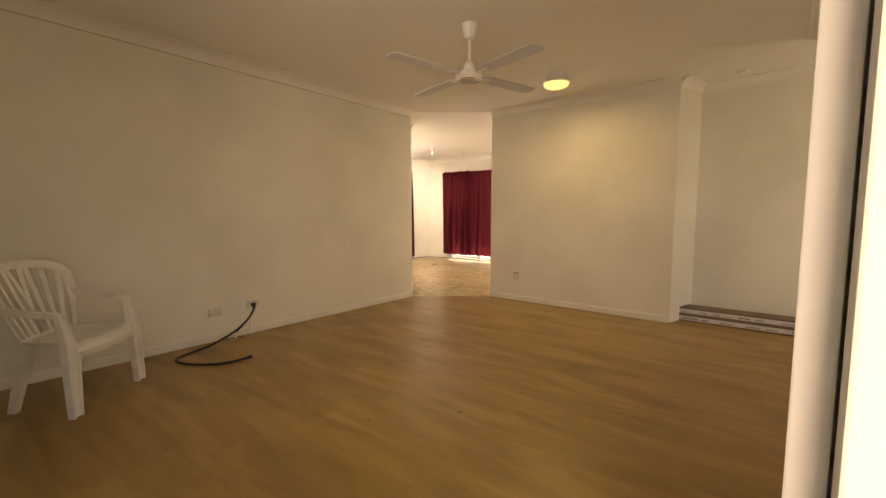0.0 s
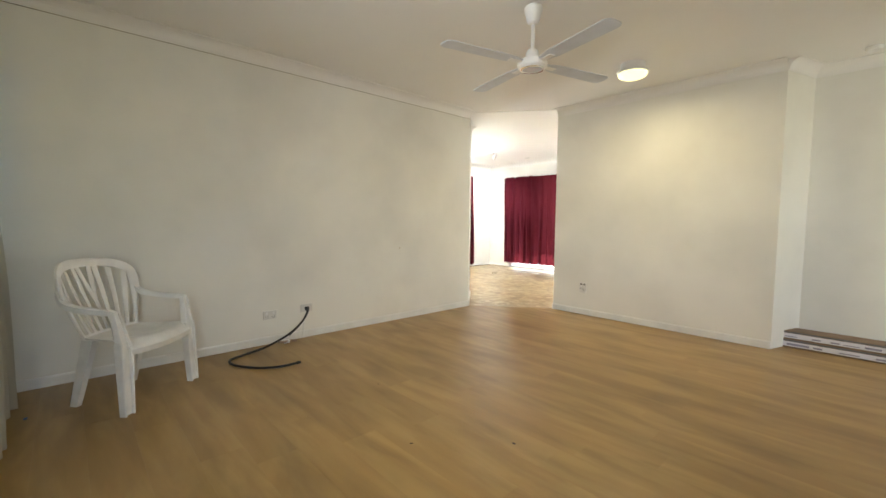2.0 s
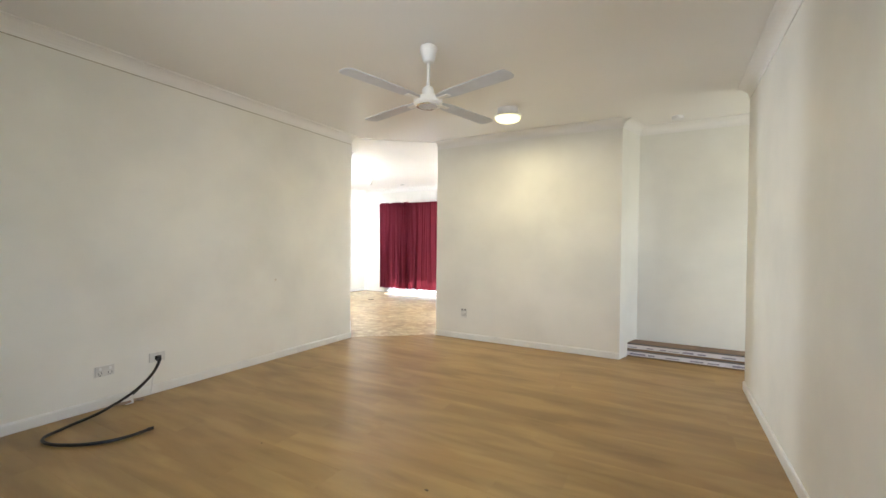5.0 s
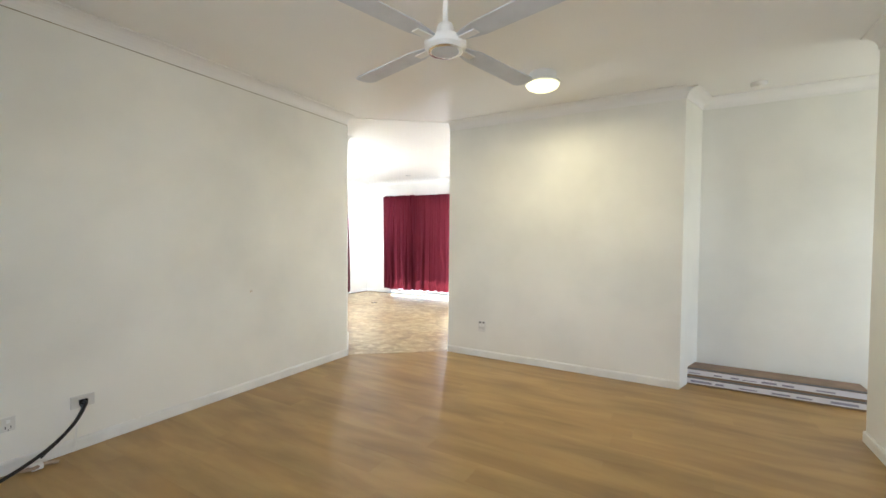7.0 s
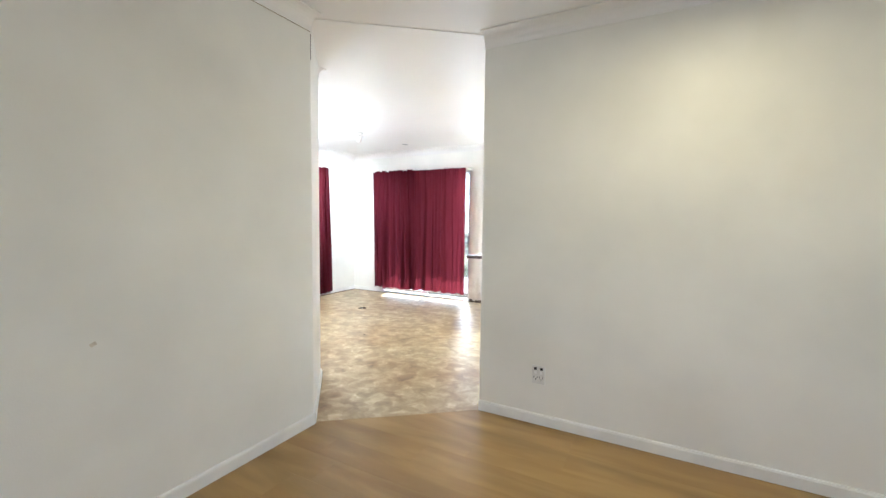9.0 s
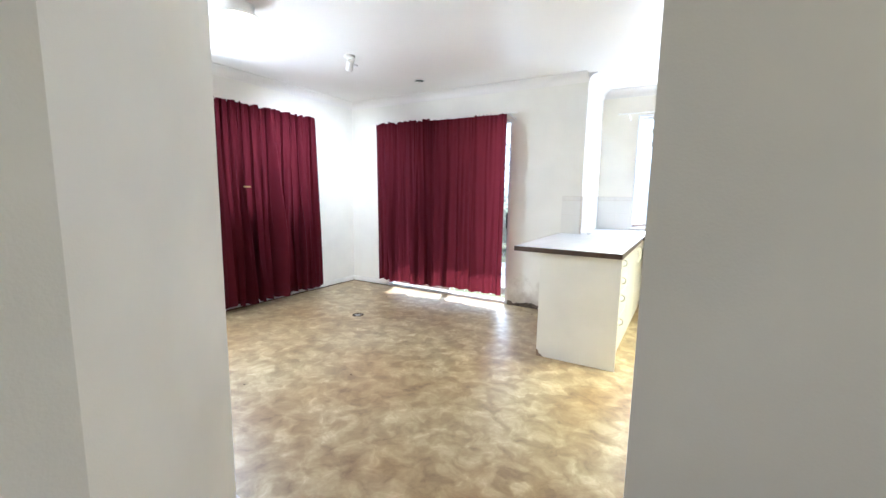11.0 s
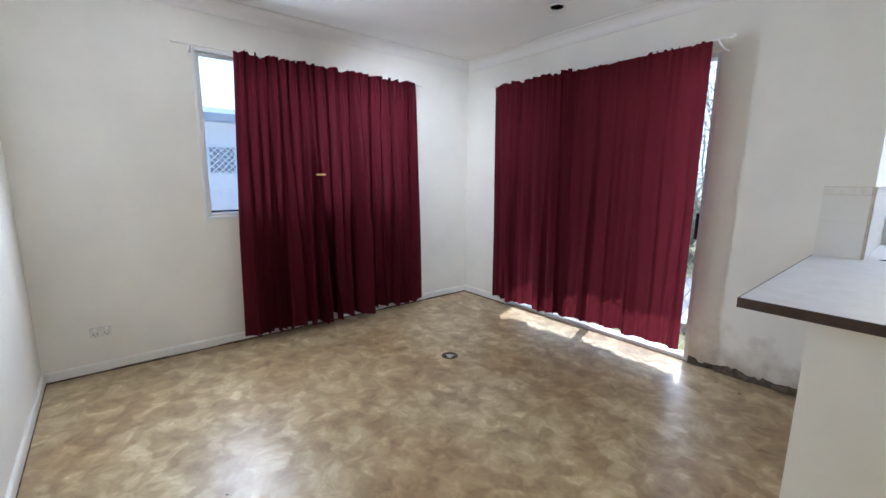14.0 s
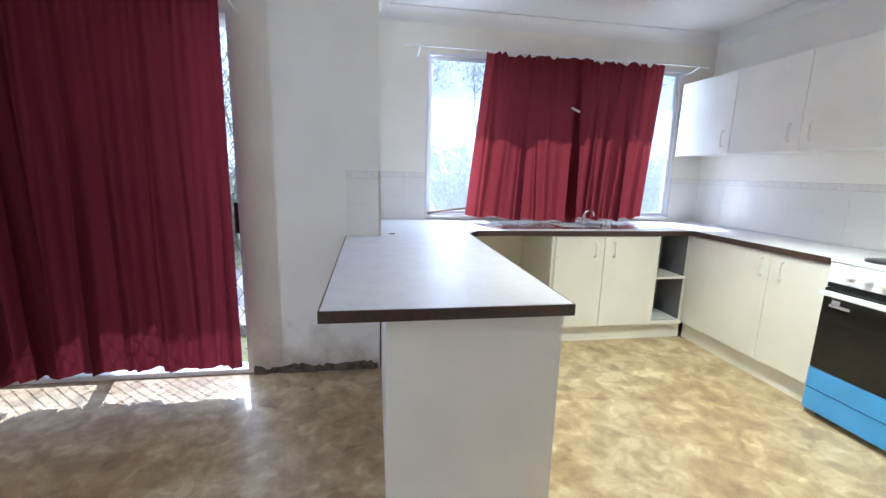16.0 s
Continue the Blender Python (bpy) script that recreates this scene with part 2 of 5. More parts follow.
def vinyl_mat():
    """Worn sheet vinyl with a trowelled, stone-like print."""
    m = bpy.data.materials.new("mottled_vinyl")
    m.use_nodes = True
    nt = m.node_tree
    p = nt.nodes["Principled BSDF"]
    L, N = nt.links.new, nt.nodes.new
    tc = N("ShaderNodeTexCoord")
    warp = N("ShaderNodeTexNoise")
    warp.inputs["Scale"].default_value, warp.inputs["Detail"].default_value = 5.0, 4
    L(tc.outputs["Object"], warp.inputs["Vector"])
    add = N("ShaderNodeMix")
    add.data_type = "VECTOR"
    add.inputs[0].default_value = 0.13
    L(tc.outputs["Object"], add.inputs[4])
    L(warp.outputs["Color"], add.inputs[5])
    v = N("ShaderNodeTexVoronoi")
    v.inputs["Scale"].default_value = 14.0
    v.feature = "SMOOTH_F1"
    v.inputs["Smoothness"].default_value = 0.4
    L(add.outputs[1], v.inputs["Vector"])
    n2 = N("ShaderNodeTexNoise")
    n2.inputs["Scale"].default_value, n2.inputs["Detail"].default_value, n2.inputs["Distortion"].default_value = 9.0, 12, 0.5
    n2.inputs["Roughness"].default_value = 0.68
    L(add.outputs[1], n2.inputs["Vector"])
    sep = N("ShaderNodeSeparateColor")
    L(v.outputs["Color"], sep.inputs[0])
    m1 = N("ShaderNodeMath")
    m1.operation = "MULTIPLY_ADD"
    m1.inputs[1].default_value, m1.inputs[2].default_value = 0.22, -0.07
    L(sep.outputs[0], m1.inputs[0])
    m2 = N("ShaderNodeMath")
    m2.operation = "MULTIPLY_ADD"
    m2.inputs[1].default_value = 1.0
    L(n2.outputs[0], m2.inputs[0])
    L(m1.outputs[0], m2.inputs[2])
    r = N("ShaderNodeValToRGB")
    r.color_ramp.elements[0].position, r.color_ramp.elements[0].color = 0.28, (0.235, 0.170, 0.098, 1)
    r.color_ramp.elements[1].position, r.color_ramp.elements[1].color = 0.78, (0.67, 0.60, 0.41, 1)
    e = r.color_ramp.elements.new(0.5)
    e.color = (0.388, 0.302, 0.172, 1)
    e = r.color_ramp.elements.new(0.66)
    e.color = (0.515, 0.433, 0.268, 1)
    L(m2.outputs[0], r.inputs[0])
    dirt = N("ShaderNodeTexNoise")
    dirt.inputs["Scale"].default_value, dirt.inputs["Detail"].default_value = 1.3, 5
    L(tc.outputs["Object"], dirt.inputs["Vector"])
    dr = N("ShaderNodeMapRange")
    dr.inputs[1].default_value, dr.inputs[2].default_value, dr.inputs[3].default_value, dr.inputs[4].default_value = 0.34, 0.62, 0.0, 1.0
    L(dirt.outputs[0], dr.inputs[0])
    mul = N("ShaderNodeMix")
    mul.data_type, mul.blend_type = "RGBA", "MULTIPLY"
    mul.inputs[0].default_value = 1.0
    L(r.outputs[0], mul.inputs[6])
    soil = N("ShaderNodeMix")
    soil.data_type = "RGBA"
    soil.inputs[6].default_value, soil.inputs[7].default_value = (0.82, 0.70, 0.58, 1), (1.03, 1.02, 1.0, 1)
    L(dr.outputs[0], soil.inputs[0])
    L(soil.outputs[2], mul.inputs[7])
    L(mul.outputs[2], p.inputs["Base Color"])
    rr = N("ShaderNodeMapRange")
    rr.inputs[3].default_value, rr.inputs[4].default_value = 0.30, 0.47
    L(n2.outputs[0], rr.inputs[0])
    L(rr.outputs[0], p.inputs["Roughness"])
    b = N("ShaderNodeBump")
    b.inputs["Strength"].default_value, b.inputs["Distance"].default_value = 0.06, 0.01
    L(n2.outputs[0], b.inputs["Height"])
    L(b.outputs[0], p.inputs["Normal"])
    return m


M_VINYL = vinyl_mat()


def plank_mat():
    """Pale oak laminate; grain along the board's own x, tone by board."""
    m = bpy.data.materials.new("oak_laminate")
    m.use_nodes = True
    nt = m.node_tree
    p = nt.nodes["Principled BSDF"]
    L, N = nt.links.new, nt.nodes.new
    tc, info = N("ShaderNodeTexCoord"), N("ShaderNodeObjectInfo")
    mp = N("ShaderNodeMapping")
    mp.inputs["Scale"].default_value = (0.8, 4.2, 1.0)
    L(tc.outputs["Object"], mp.inputs["Vector"])
    off = N("ShaderNodeVectorMath")
    off.operation = "ADD"
    sc = N("ShaderNodeMath")
    sc.operation = "MULTIPLY"
    sc.inputs[1].default_value = 37.0
    L(info.outputs["Random"], sc.inputs[0])
    L(mp.outputs[0], off.inputs[0])
    L(sc.outputs[0], off.inputs[1])
    n = N("ShaderNodeTexNoise")
    n.inputs["Scale"].default_value, n.inputs["Detail"].default_value, n.inputs["Distortion"].default_value = 1.6, 6, 0.8
    L(off.outputs[0], n.inputs["Vector"])
    r = N("ShaderNodeValToRGB")
    r.color_ramp.elements[0].position, r.color_ramp.elements[0].color = 0.24, (0.305, 0.178, 0.050, 1)
    r.color_ramp.elements[1].position, r.color_ramp.elements[1].color = 0.76, (0.405, 0.262, 0.086, 1)
    e = r.color_ramp.elements.new(0.42)
    e.color = (0.330, 0.198, 0.060, 1)
    e = r.color_ramp.elements.new(0.55)
    e.color = (0.368, 0.230, 0.072, 1)
    L(n.outputs[0], r.inputs[0])
    tone = N("ShaderNodeMapRange")
    tone.inputs[3].default_value, tone.inputs[4].default_value = 0.97, 1.03
    L(info.outputs["Random"], tone.inputs[0])
    mul = N("ShaderNodeMix")
    mul.data_type, mul.blend_type = "RGBA", "MULTIPLY"
    mul.inputs[0].default_value = 1.0
    L(r.outputs[0], mul.inputs[6])
    L(tone.outputs[0], mul.inputs[7])
    geo = N("ShaderNodeNewGeometry")
    mp2 = N("ShaderNodeMapping")
    mp2.inputs["Scale"].default_value = (0.8, 3.4, 1.0)
    L(geo.outputs["Position"], mp2.inputs["Vector"])
    smear = N("ShaderNodeTexNoise")
    smear.inputs["Scale"].default_value, smear.inputs["Detail"].default_value, smear.inputs["Distortion"].default_value = 1.5, 5, 0.6
    L(mp2.outputs[0], smear.inputs["Vector"])
    worn = N("ShaderNodeMapRange")
    worn.inputs[1].default_value, worn.inputs[2].default_value, worn.inputs[3].default_value, worn.inputs[4].default_value = 0.30, 0.60, 0.74, 1.06
    L(smear.outputs[0], worn.inputs[0])
    mul2 = N("ShaderNodeMix")
    mul2.data_type, mul2.blend_type = "RGBA", "MULTIPLY"
    mul2.inputs[0].default_value = 1.0
    L(mul.outputs[2], mul2.inputs[6])
    L(worn.outputs[0], mul2.inputs[7])
    L(mul2.outputs[2], p.inputs["Base Color"])
    sheen = N("ShaderNodeMapRange")
    sheen.inputs[3].default_value, sheen.inputs[4].default_value = 0.42, 0.28
    L(smear.outputs[0], sheen.inputs[0])
    L(sheen.outputs[0], p.inputs["Roughness"])
    b = N("ShaderNodeBump")
    b.inputs["Strength"].default_value, b.inputs["Distance"].default_value = 0.05, 0.004
    L(n.outputs[0], b.inputs["Height"])
    L(b.outputs[0], p.inputs["Normal"])
    return m


M_PLANK = plank_mat()


# ---- mesh helpers ----
def add_box(bm, x0, x1, y0, y1, z0, z1, bevel=0.0, m=None):
    vs = [bm.verts.new((x, y, z)) for x in (x0, x1) for y in (y0, y1) for z in (z0, z1)]
    fs = [bm.faces.new([vs[i] for i in q]) for q in ((0, 1, 3, 2), (4, 6, 7, 5), (0, 4, 5, 1), (2, 3, 7, 6), (0, 2, 6, 4), (1, 5, 7, 3))]
    if bevel:
        es = list({e for f in fs for e in f.edges})
        out = bmesh.ops.bevel(bm, geom=es, offset=bevel, segments=2, affect="EDGES", profile=0.6)
        vs = list({v for f in out["faces"] for v in f.verts} | {v for v in vs if v.is_valid})
    if m is not None:
        bmesh.ops.transform(bm, matrix=m, verts=[v for v in vs if v.is_valid])
    return vs


def add_prism(bm, pts, z0, z1):
    lo = [bm.verts.new((x, y, z0)) for x, y in pts]
    hi = [bm.verts.new((x, y, z1)) for x, y in pts]
    bm.faces.new(list(reversed(lo)))
    bm.faces.new(hi)
    for i in range(len(pts)):
        j = (i + 1) % len(pts)
        bm.faces.new((lo[i], lo[j], hi[j], hi[i]))


def add_lathe(bm, profile, seg=32, m=None):
    """Turns (radius, z) pairs about the z axis."""
    rings = []
    for r, z in profile:
        rings.append([bm.verts.new((max(r, 1e-4) * math.cos(a), max(r, 1e-4) * math.sin(a), z)) for a in [2 * math.pi * i / seg for i in range(seg)]])
    for a, b in zip(rings, rings[1:]):
        for i in range(seg):
            j = (i + 1) % seg
            bm.faces.new((a[i], a[j], b[j], b[i]))
    bm.faces.new(list(reversed(rings[0])))
    bm.faces.new(rings[-1])
    if m is not None:
        bmesh.ops.transform(bm, matrix=m, verts=[v for r in rings for v in r])


def add_tube(bm, pts, radius, seg=10):
    """A round bar through points; radius may be a list."""
    pts = [Vector(p) for p in pts]
    rads = radius if isinstance(radius, (list, tuple)) else [radius] * len(pts)
    rings = []
    for i, p in enumerate(pts):
        d = (pts[min(i + 1, len(pts) - 1)] - pts[max(i - 1, 0)]).normalized()
        u = d.cross(Vector((0, 0, 1)) if abs(d.z) < 0.9 else Vector((1, 0, 0))).normalized()
        w = d.cross(u)
        rings.append([bm.verts.new(p + rads[i] * (math.cos(a) * u + math.sin(a) * w)) for a in [2 * math.pi * k / seg for k in range(seg)]])
    for a, b in zip(rings, rings[1:]):
        for i in range(seg):
            j = (i + 1) % seg
            bm.faces.new((a[i], a[j], b[j], b[i]))
    bm.faces.new(list(reversed(rings[0])))
    bm.faces.new(rings[-1])


def curve_points(ctrl, n=8):
    """A smooth line through control points."""
    c = [Vector(p) for p in ctrl]
    c = [2 * c[0] - c[1]] + c + [2 * c[-1] - c[-2]]
    out = []
    for i in range(1, len(c) - 2):
        for k in range(n):
            t = k / n
            out.append(0.5 * ((2 * c[i]) + (c[i + 1] - c[i - 1]) * t + (2 * c[i - 1] - 5 * c[i] + 4 * c[i + 1] - c[i + 2]) * t * t + (3 * c[i] - c[i - 1] - 3 * c[i + 1] + c[i + 2]) * t ** 3))
    out.append(c[-2])
    return out


def obj(name, bm, material, smooth=False):
    bmesh.ops.recalc_face_normals(bm, faces=bm.faces)
    me = bpy.data.meshes.new(name)
    bm.to_mesh(me)
    bm.free()
    me.materials.append(material)
    if smooth:
        me.polygons.foreach_set("use_smooth", [True] * len(me.polygons))
        me.set_sharp_from_angle(angle=radians(40))
    return new(name, me)


def part(name, bm, material, parent, label="", smooth=False):
    ob = obj(name, bm, material, smooth)
    ob.parent = parent
    return tagged(ob, label)


def boxes(*bs, bevel=0.0):
    bm = bmesh.new()
    for b in bs:
        add_box(bm, *b, bevel=bevel)
    return bm


def empty(name, m=None):
    ob = new(name)
    ob.empty_display_size = 0.1
    if m is not None:
        ob.matrix_world = m
    return ob


def structure(ob, label="", category=""):
    return tagged(ob, label, category, kind="structure")


def wall_along(axis, a0, a1, c0, c1, openings=(), z1=2.56, z0=0.0):
    """Boxes of a straight wall along x or y, left open where (from, to, bottom, top) says."""
    bm = bmesh.new()

    def put(p, q, lo, hi):
        if q - p > 1e-4 and hi - lo > 1e-4:
            add_box(bm, *((p, q, c0, c1) if axis == "x" else (c0, c1, p, q)), lo, hi)
    at = a0
    for p, q, lo, hi in sorted(openings):
        put(at, p, z0, z1)
        put(p, q, z0, lo)
        put(p, q, hi, z1)
        at = q
    put(at, a1, z0, z1)
    bmesh.ops.remove_doubles(bm, verts=bm.verts, dist=1e-4)
    return bm


# ---- the setting ----
H = 2.555
add = add_box


def prism(pts, z0=0.0, z1=2.56):
    bm = bmesh.new()
    add_prism(bm, pts, z0, z1)
    return bm


structure(obj("wall_lounge_west", wall_along("y", 0.0, 4.59, -3.44, -3.34), M_WALL), "off-white painted plaster lounge wall", "wall")
structure(obj("wall_splayed", prism([(-3.34, 4.59), (-3.89, 5.20), (-3.89, 5.10), (-3.44, 4.59)]), M_WALL), "off-white splayed wall beside the wide opening", "wall")
structure(obj("wall_dining_south", wall_along("x", -6.75, -3.89, 5.10, 5.20), M_WALL), "off-white painted dining wall", "wall")
W1 = (6.20, 7.95, 1.0, 2.22)
structure(obj("wall_dining_west", wall_along("y", 5.20, 8.97, -6.75, -6.65, [W1]), M_WALL), "off-white dining wall with a window", "wall")
SD = (-6.0, -4.20, 0.0, 2.16)
structure(obj("wall_dining_north", wall_along("x", -6.65, -3.395, 8.85, 8.97, [SD]), M_STAINED), "off-white wall with a sliding door", "wall")
structure(obj("wall_kitchen_nib", wall_along("y", 8.97, 9.75, -3.515, -3.395), M_WALL), "short white wall between dining and kitchen", "wall")
W3 = (-3.0, -0.68, 0.93, 2.25)
structure(obj("wall_kitchen_north", wall_along("x", -3.515, -0.28, 9.75, 9.87, [W3]), M_KWALL), "cream kitchen wall with a wide window", "wall")
structure(obj("wall_kitchen_east", wall_along("y", 6.16, 9.75, -0.38, -0.28), M_KWALL), "cream kitchen wall behind the cupboards", "wall")
structure(obj("wall_partition", prism([(-2.487, 5.312), (-0.227, 5.306), (-0.09, 5.75), (2.6, 5.75), (2.6, 5.87), (-0.28, 5.87), (-0.28, 6.16), (-2.512, 6.16)]), M_WALL), "off-white partition between lounge and kitchen", "wall")
ED = (0.13, 0.93, 0.0, 2.06)
structure(obj("wall_lounge_east", wall_along("y", 0.0, 4.87, 0.80, 0.92, [ED]), M_WALL), "off-white lounge wall with the entry door", "wall")
FW = (-2.95, -0.45, 0.95, 2.05)
structure(obj("wall_lounge_south", wall_along("x", -3.34, 0.80, 0.0, 0.10, [FW]), M_WALL), "off-white front wall with a curtained window", "wall")
structure(obj("wall_passage_south", wall_along("x", 0.92, 2.6, 4.75, 4.87), M_WALL), "off-white passage wall", "wall")
# The doorway here is unseen, cut only for the passage fill lamp.
structure(obj("wall_passage_end", wall_along("y", 4.75, 5.87, 2.6, 2.7, [(4.95, 5.65, 0.0, 2.05)]), M_WALL), "off-white end wall of the passage", "wall")
structure(obj("ceiling", boxes((-6.75, 2.7, 0.0, 9.87, H, 2.66)), M_CEIL), "white semi-gloss plasterboard ceiling", "ceiling")

EDGE_L, EDGE_R = (-3.36, 4.605), (-2.489, 5.30)
floor = structure(obj("floor", boxes((-3.44, 2.7, 0.0, 5.87, -0.12, -0.012)), M_JOINT), "pale oak laminate board floor", "floor")
vinyl = structure(obj("floor_vinyl", prism([EDGE_L, EDGE_R, (-2.512, 6.16), (-0.38, 6.16), (-0.38, 9.75), (-3.395, 9.75), (-3.395, 8.86), (-4.2, 8.86), (-4.2, 8.95), (-6.0, 8.95), (-6.0, 8.86), (-6.65, 8.86), (-6.65, 5.20), (-3.89, 5.20)], -0.1, 0.0), M_VINYL), "worn mottled beige sheet vinyl floor", "floor")


def strip(name, p, q, inward, profile, material, label, cat):
    """A moulding from p to q; profile in (distance from the wall, height)."""
    bm = bmesh.new()
    d = Vector(inward).normalized()
    ends = [[bm.verts.new((e[0] + d.x * a, e[1] + d.y * a, z)) for a, z in profile] for e in (p, q)]
    n = len(profile)
    for i in range(n):
        j = (i + 1) % n
        bm.faces.new((ends[0][i], ends[0][j], ends[1][j], ends[1][i]))
    bm.faces.new(ends[0])
    bm.faces.new(list(reversed(ends[1])))
    return structure(obj(name, bm, material), label, cat)


COVE = [(0.0, H - 0.001)] + [(0.0, H - 0.092), (0.006, H - 0.092)] + [(0.006 + 0.078 * (1 - math.cos(a)), H - 0.088 + 0.078 * math.sin(a)) for a in [radians(d) for d in (0, 15, 30, 45, 60, 75, 90)]] + [(0.09, H - 0.008), (0.09, H - 0.001)]
SKIRT = [(0.0, 0.0), (0.014, 0.0), (0.014, 0.058), (0.009, 0.068), (0.0, 0.07)]
RUNS = [
    ((-3.34, 0.1), (-3.34, 4.59), (1, 0), 1, 1),
    ((-3.34, 0.1), (0.80, 0.1), (0, 1), 1, 0),
    ((0.80, 0.1), (0.80, 4.87), (-1, 0), 1, 0),
    ((0.80, 0.99), (0.80, 4.87), (-1, 0), 0, 1),
    ((-2.487, 5.312), (-0.227, 5.306), (0, -1), 1, 1),
    ((-0.09, 5.75), (2.6, 5.75), (0, -1), 1, 1),
    ((-6.65, 5.20), (-3.89, 5.20), (0, 1), 1, 1),
    ((-6.65, 5.20), (-6.65, 8.85), (1, 0), 1, 1),
    ((-6.65, 8.85), (-3.395, 8.85), (0, -1), 1, 0),
    ((-6.65, 8.85), (-6.0, 8.85), (0, -1), 0, 1),
    ((-3.395, 8.85), (-3.395, 9.75), (1, 0), 1, 0),
    ((-3.395, 9.75), (-0.38, 9.75), (0, -1), 1, 0),
    ((-0.38, 6.16), (-0.38, 9.75), (-1, 0), 1, 0),
    ((-2.512, 6.16), (-0.38, 6.16), (0, 1), 1, 0),
]
for p, q, n, c, s in RUNS:
    if c:
        strip("cornice", p, q, n, COVE, M_CEIL, "white cove cornice along the ceiling", "cornice")
    if s:
        strip("baseboard", p, q, n, SKIRT, M_TRIM, "cream painted skirting board", "baseboard")
strip("trim_cornice_gap", (-3.34, 0.1), (-3.34, 4.59), (1, 0), [(0, H - 0.0965), (0, H - 0.0922), (0.003, H - 0.0922), (0.003, H - 0.0965)], M_JOINT, "thin dark gap under the cornice", "trim")
strip("trim_corner_crack", (-3.342, 4.5915), (-3.36, 4.612), (0.74, 0.67), [(0, 2.30), (0, 2.452), (0.002, 2.452), (0.0015, 2.30)], M_SILT, "short dark crack down the wall corner", "trim")
ret = Vector((-0.09 + 0.227, 5.75 - 5.306)).normalized()
strip("cornice", (-0.227, 5.306), (-0.09, 5.75), (ret.y, -ret.x), COVE, M_CEIL, "white cove cornice along the ceiling", "cornice")
dg = Vector((-3.89 + 3.34, 5.20 - 4.59)).normalized()
strip("baseboard", (-3.34, 4.59), (-3.89, 5.20), (dg.y, -dg.x), SKIRT, M_TRIM, "cream painted skirting board", "baseboard")

op = Vector((EDGE_R[0] - EDGE_L[0], EDGE_R[1] - EDGE_L[1])).normalized()
strip("trim_ceiling_joint", EDGE_L, EDGE_R, (-op.y, op.x), [(0, H - 0.001), (0, H - 0.006), (0.03, H - 0.006), (0.03, H - 0.001)], M_CEIL, "thin cover strip over the ceiling joint", "trim")
GAP = [(0.014, 0.0), (0.018, 0.0), (0.018, 0.005), (0.014, 0.007)]
for p, q, n in (((-6.65, 5.20), (-6.65, 8.85), (1, 0)), ((-6.65, 5.20), (-3.89, 5.20), (0, 1)), ((-6.65, 8.85), (-6.0, 8.85), (0, -1))):
    strip("trim_floor_gap", p, q, n, GAP, M_SILT, "grimy dark edge where vinyl meets skirting", "trim")


def crumbling_edge(x0, x1, y, z, seed):
    """A broken strip along a wall that faces -y, its top and face uneven."""
    rnd = random.Random(seed)
    bm = bmesh.new()
    n = int((x1 - x0) / 0.022)
    rows = []
    for i in range(n + 1):
        x = x0 + (x1 - x0) * i / n
        h = z * (0.62 + 0.5 * noise.noise(Vector((x * 7, seed, 0))) + rnd.uniform(-0.18, 0.22))
        d = 0.022 + 0.016 * noise.noise(Vector((x * 9, seed, 5))) + rnd.uniform(-0.004, 0.006)
        rows.append([bm.verts.new(p) for p in ((x, y, 0.0), (x, y - d, 0.0), (x, y - d * 0.8, h * 0.7), (x, y - d * 0.35, h), (x, y, h))])
    for a, b in zip(rows, rows[1:]):
        for k in range(4):
            bm.faces.new((a[k], a[k + 1], b[k + 1], b[k]))
    bm.faces.new(rows[0])
    bm.faces.new(list(reversed(rows[-1])))
    return bm


structure(obj("trim_slab_edge", crumbling_edge(-4.19, -3.41, 8.849, 0.062, 3), M_SILT), "bare crumbling strip where the skirting is missing", "trim")
structure(obj("trim_slab_edge", crumbling_edge(-2.78, -2.12, 9.748, 0.06, 8), M_SILT), "bare dirty strip at the foot of the wall", "trim")


# ---- openings ----
def frame_bm(axis, a0, a1, z0, z1, c0, c1, t=0.045, bottom=True):
    bm = bmesh.new()

    def put(p, q, lo, hi):
        add_box(bm, *((p, q, c0, c1) if axis == "x" else (c0, c1, p, q)), lo, hi, bevel=0.004)
    put(a0, a0 + t, z0, z1)
    put(a1 - t, a1, z0, z1)
    put(a0 + t, a1 - t, z1 - t, z1)
    if bottom:
        put(a0 + t, a1 - t, z0, z0 + t)
    return bm


def pane(parent, axis, a0, a1, z0, z1, c):
    ob = part("pane", boxes((a0, a1, c, c + 0.005, z0, z1) if axis == "x" else (c, c + 0.005, a0, a1, z0, z1)), M_GLASS, parent)
    ob.visible_shadow = False
    return ob


def window(name, axis, a0, a1, z0, z1, c0, c1, split, label):
    w = structure(empty(name, pose(0, 0, 0)), label, "window")
    part("window_frame", frame_bm(axis, a0, a1, z0, z1, c0, c1, 0.022), M_ALU, w)
    cm = (c0 + c1) / 2
    edges = [a0 + 0.022, *split, a1 - 0.022]
    for p, q in zip(edges, edges[1:]):
        part("sash", frame_bm(axis, p, q, z0 + 0.022, z1 - 0.022, cm - 0.012, cm + 0.012, 0.024), M_ALU, w)
        pane(w, axis, p + 0.024, q - 0.024, z0 + 0.046, z1 - 0.046, cm)
    return w


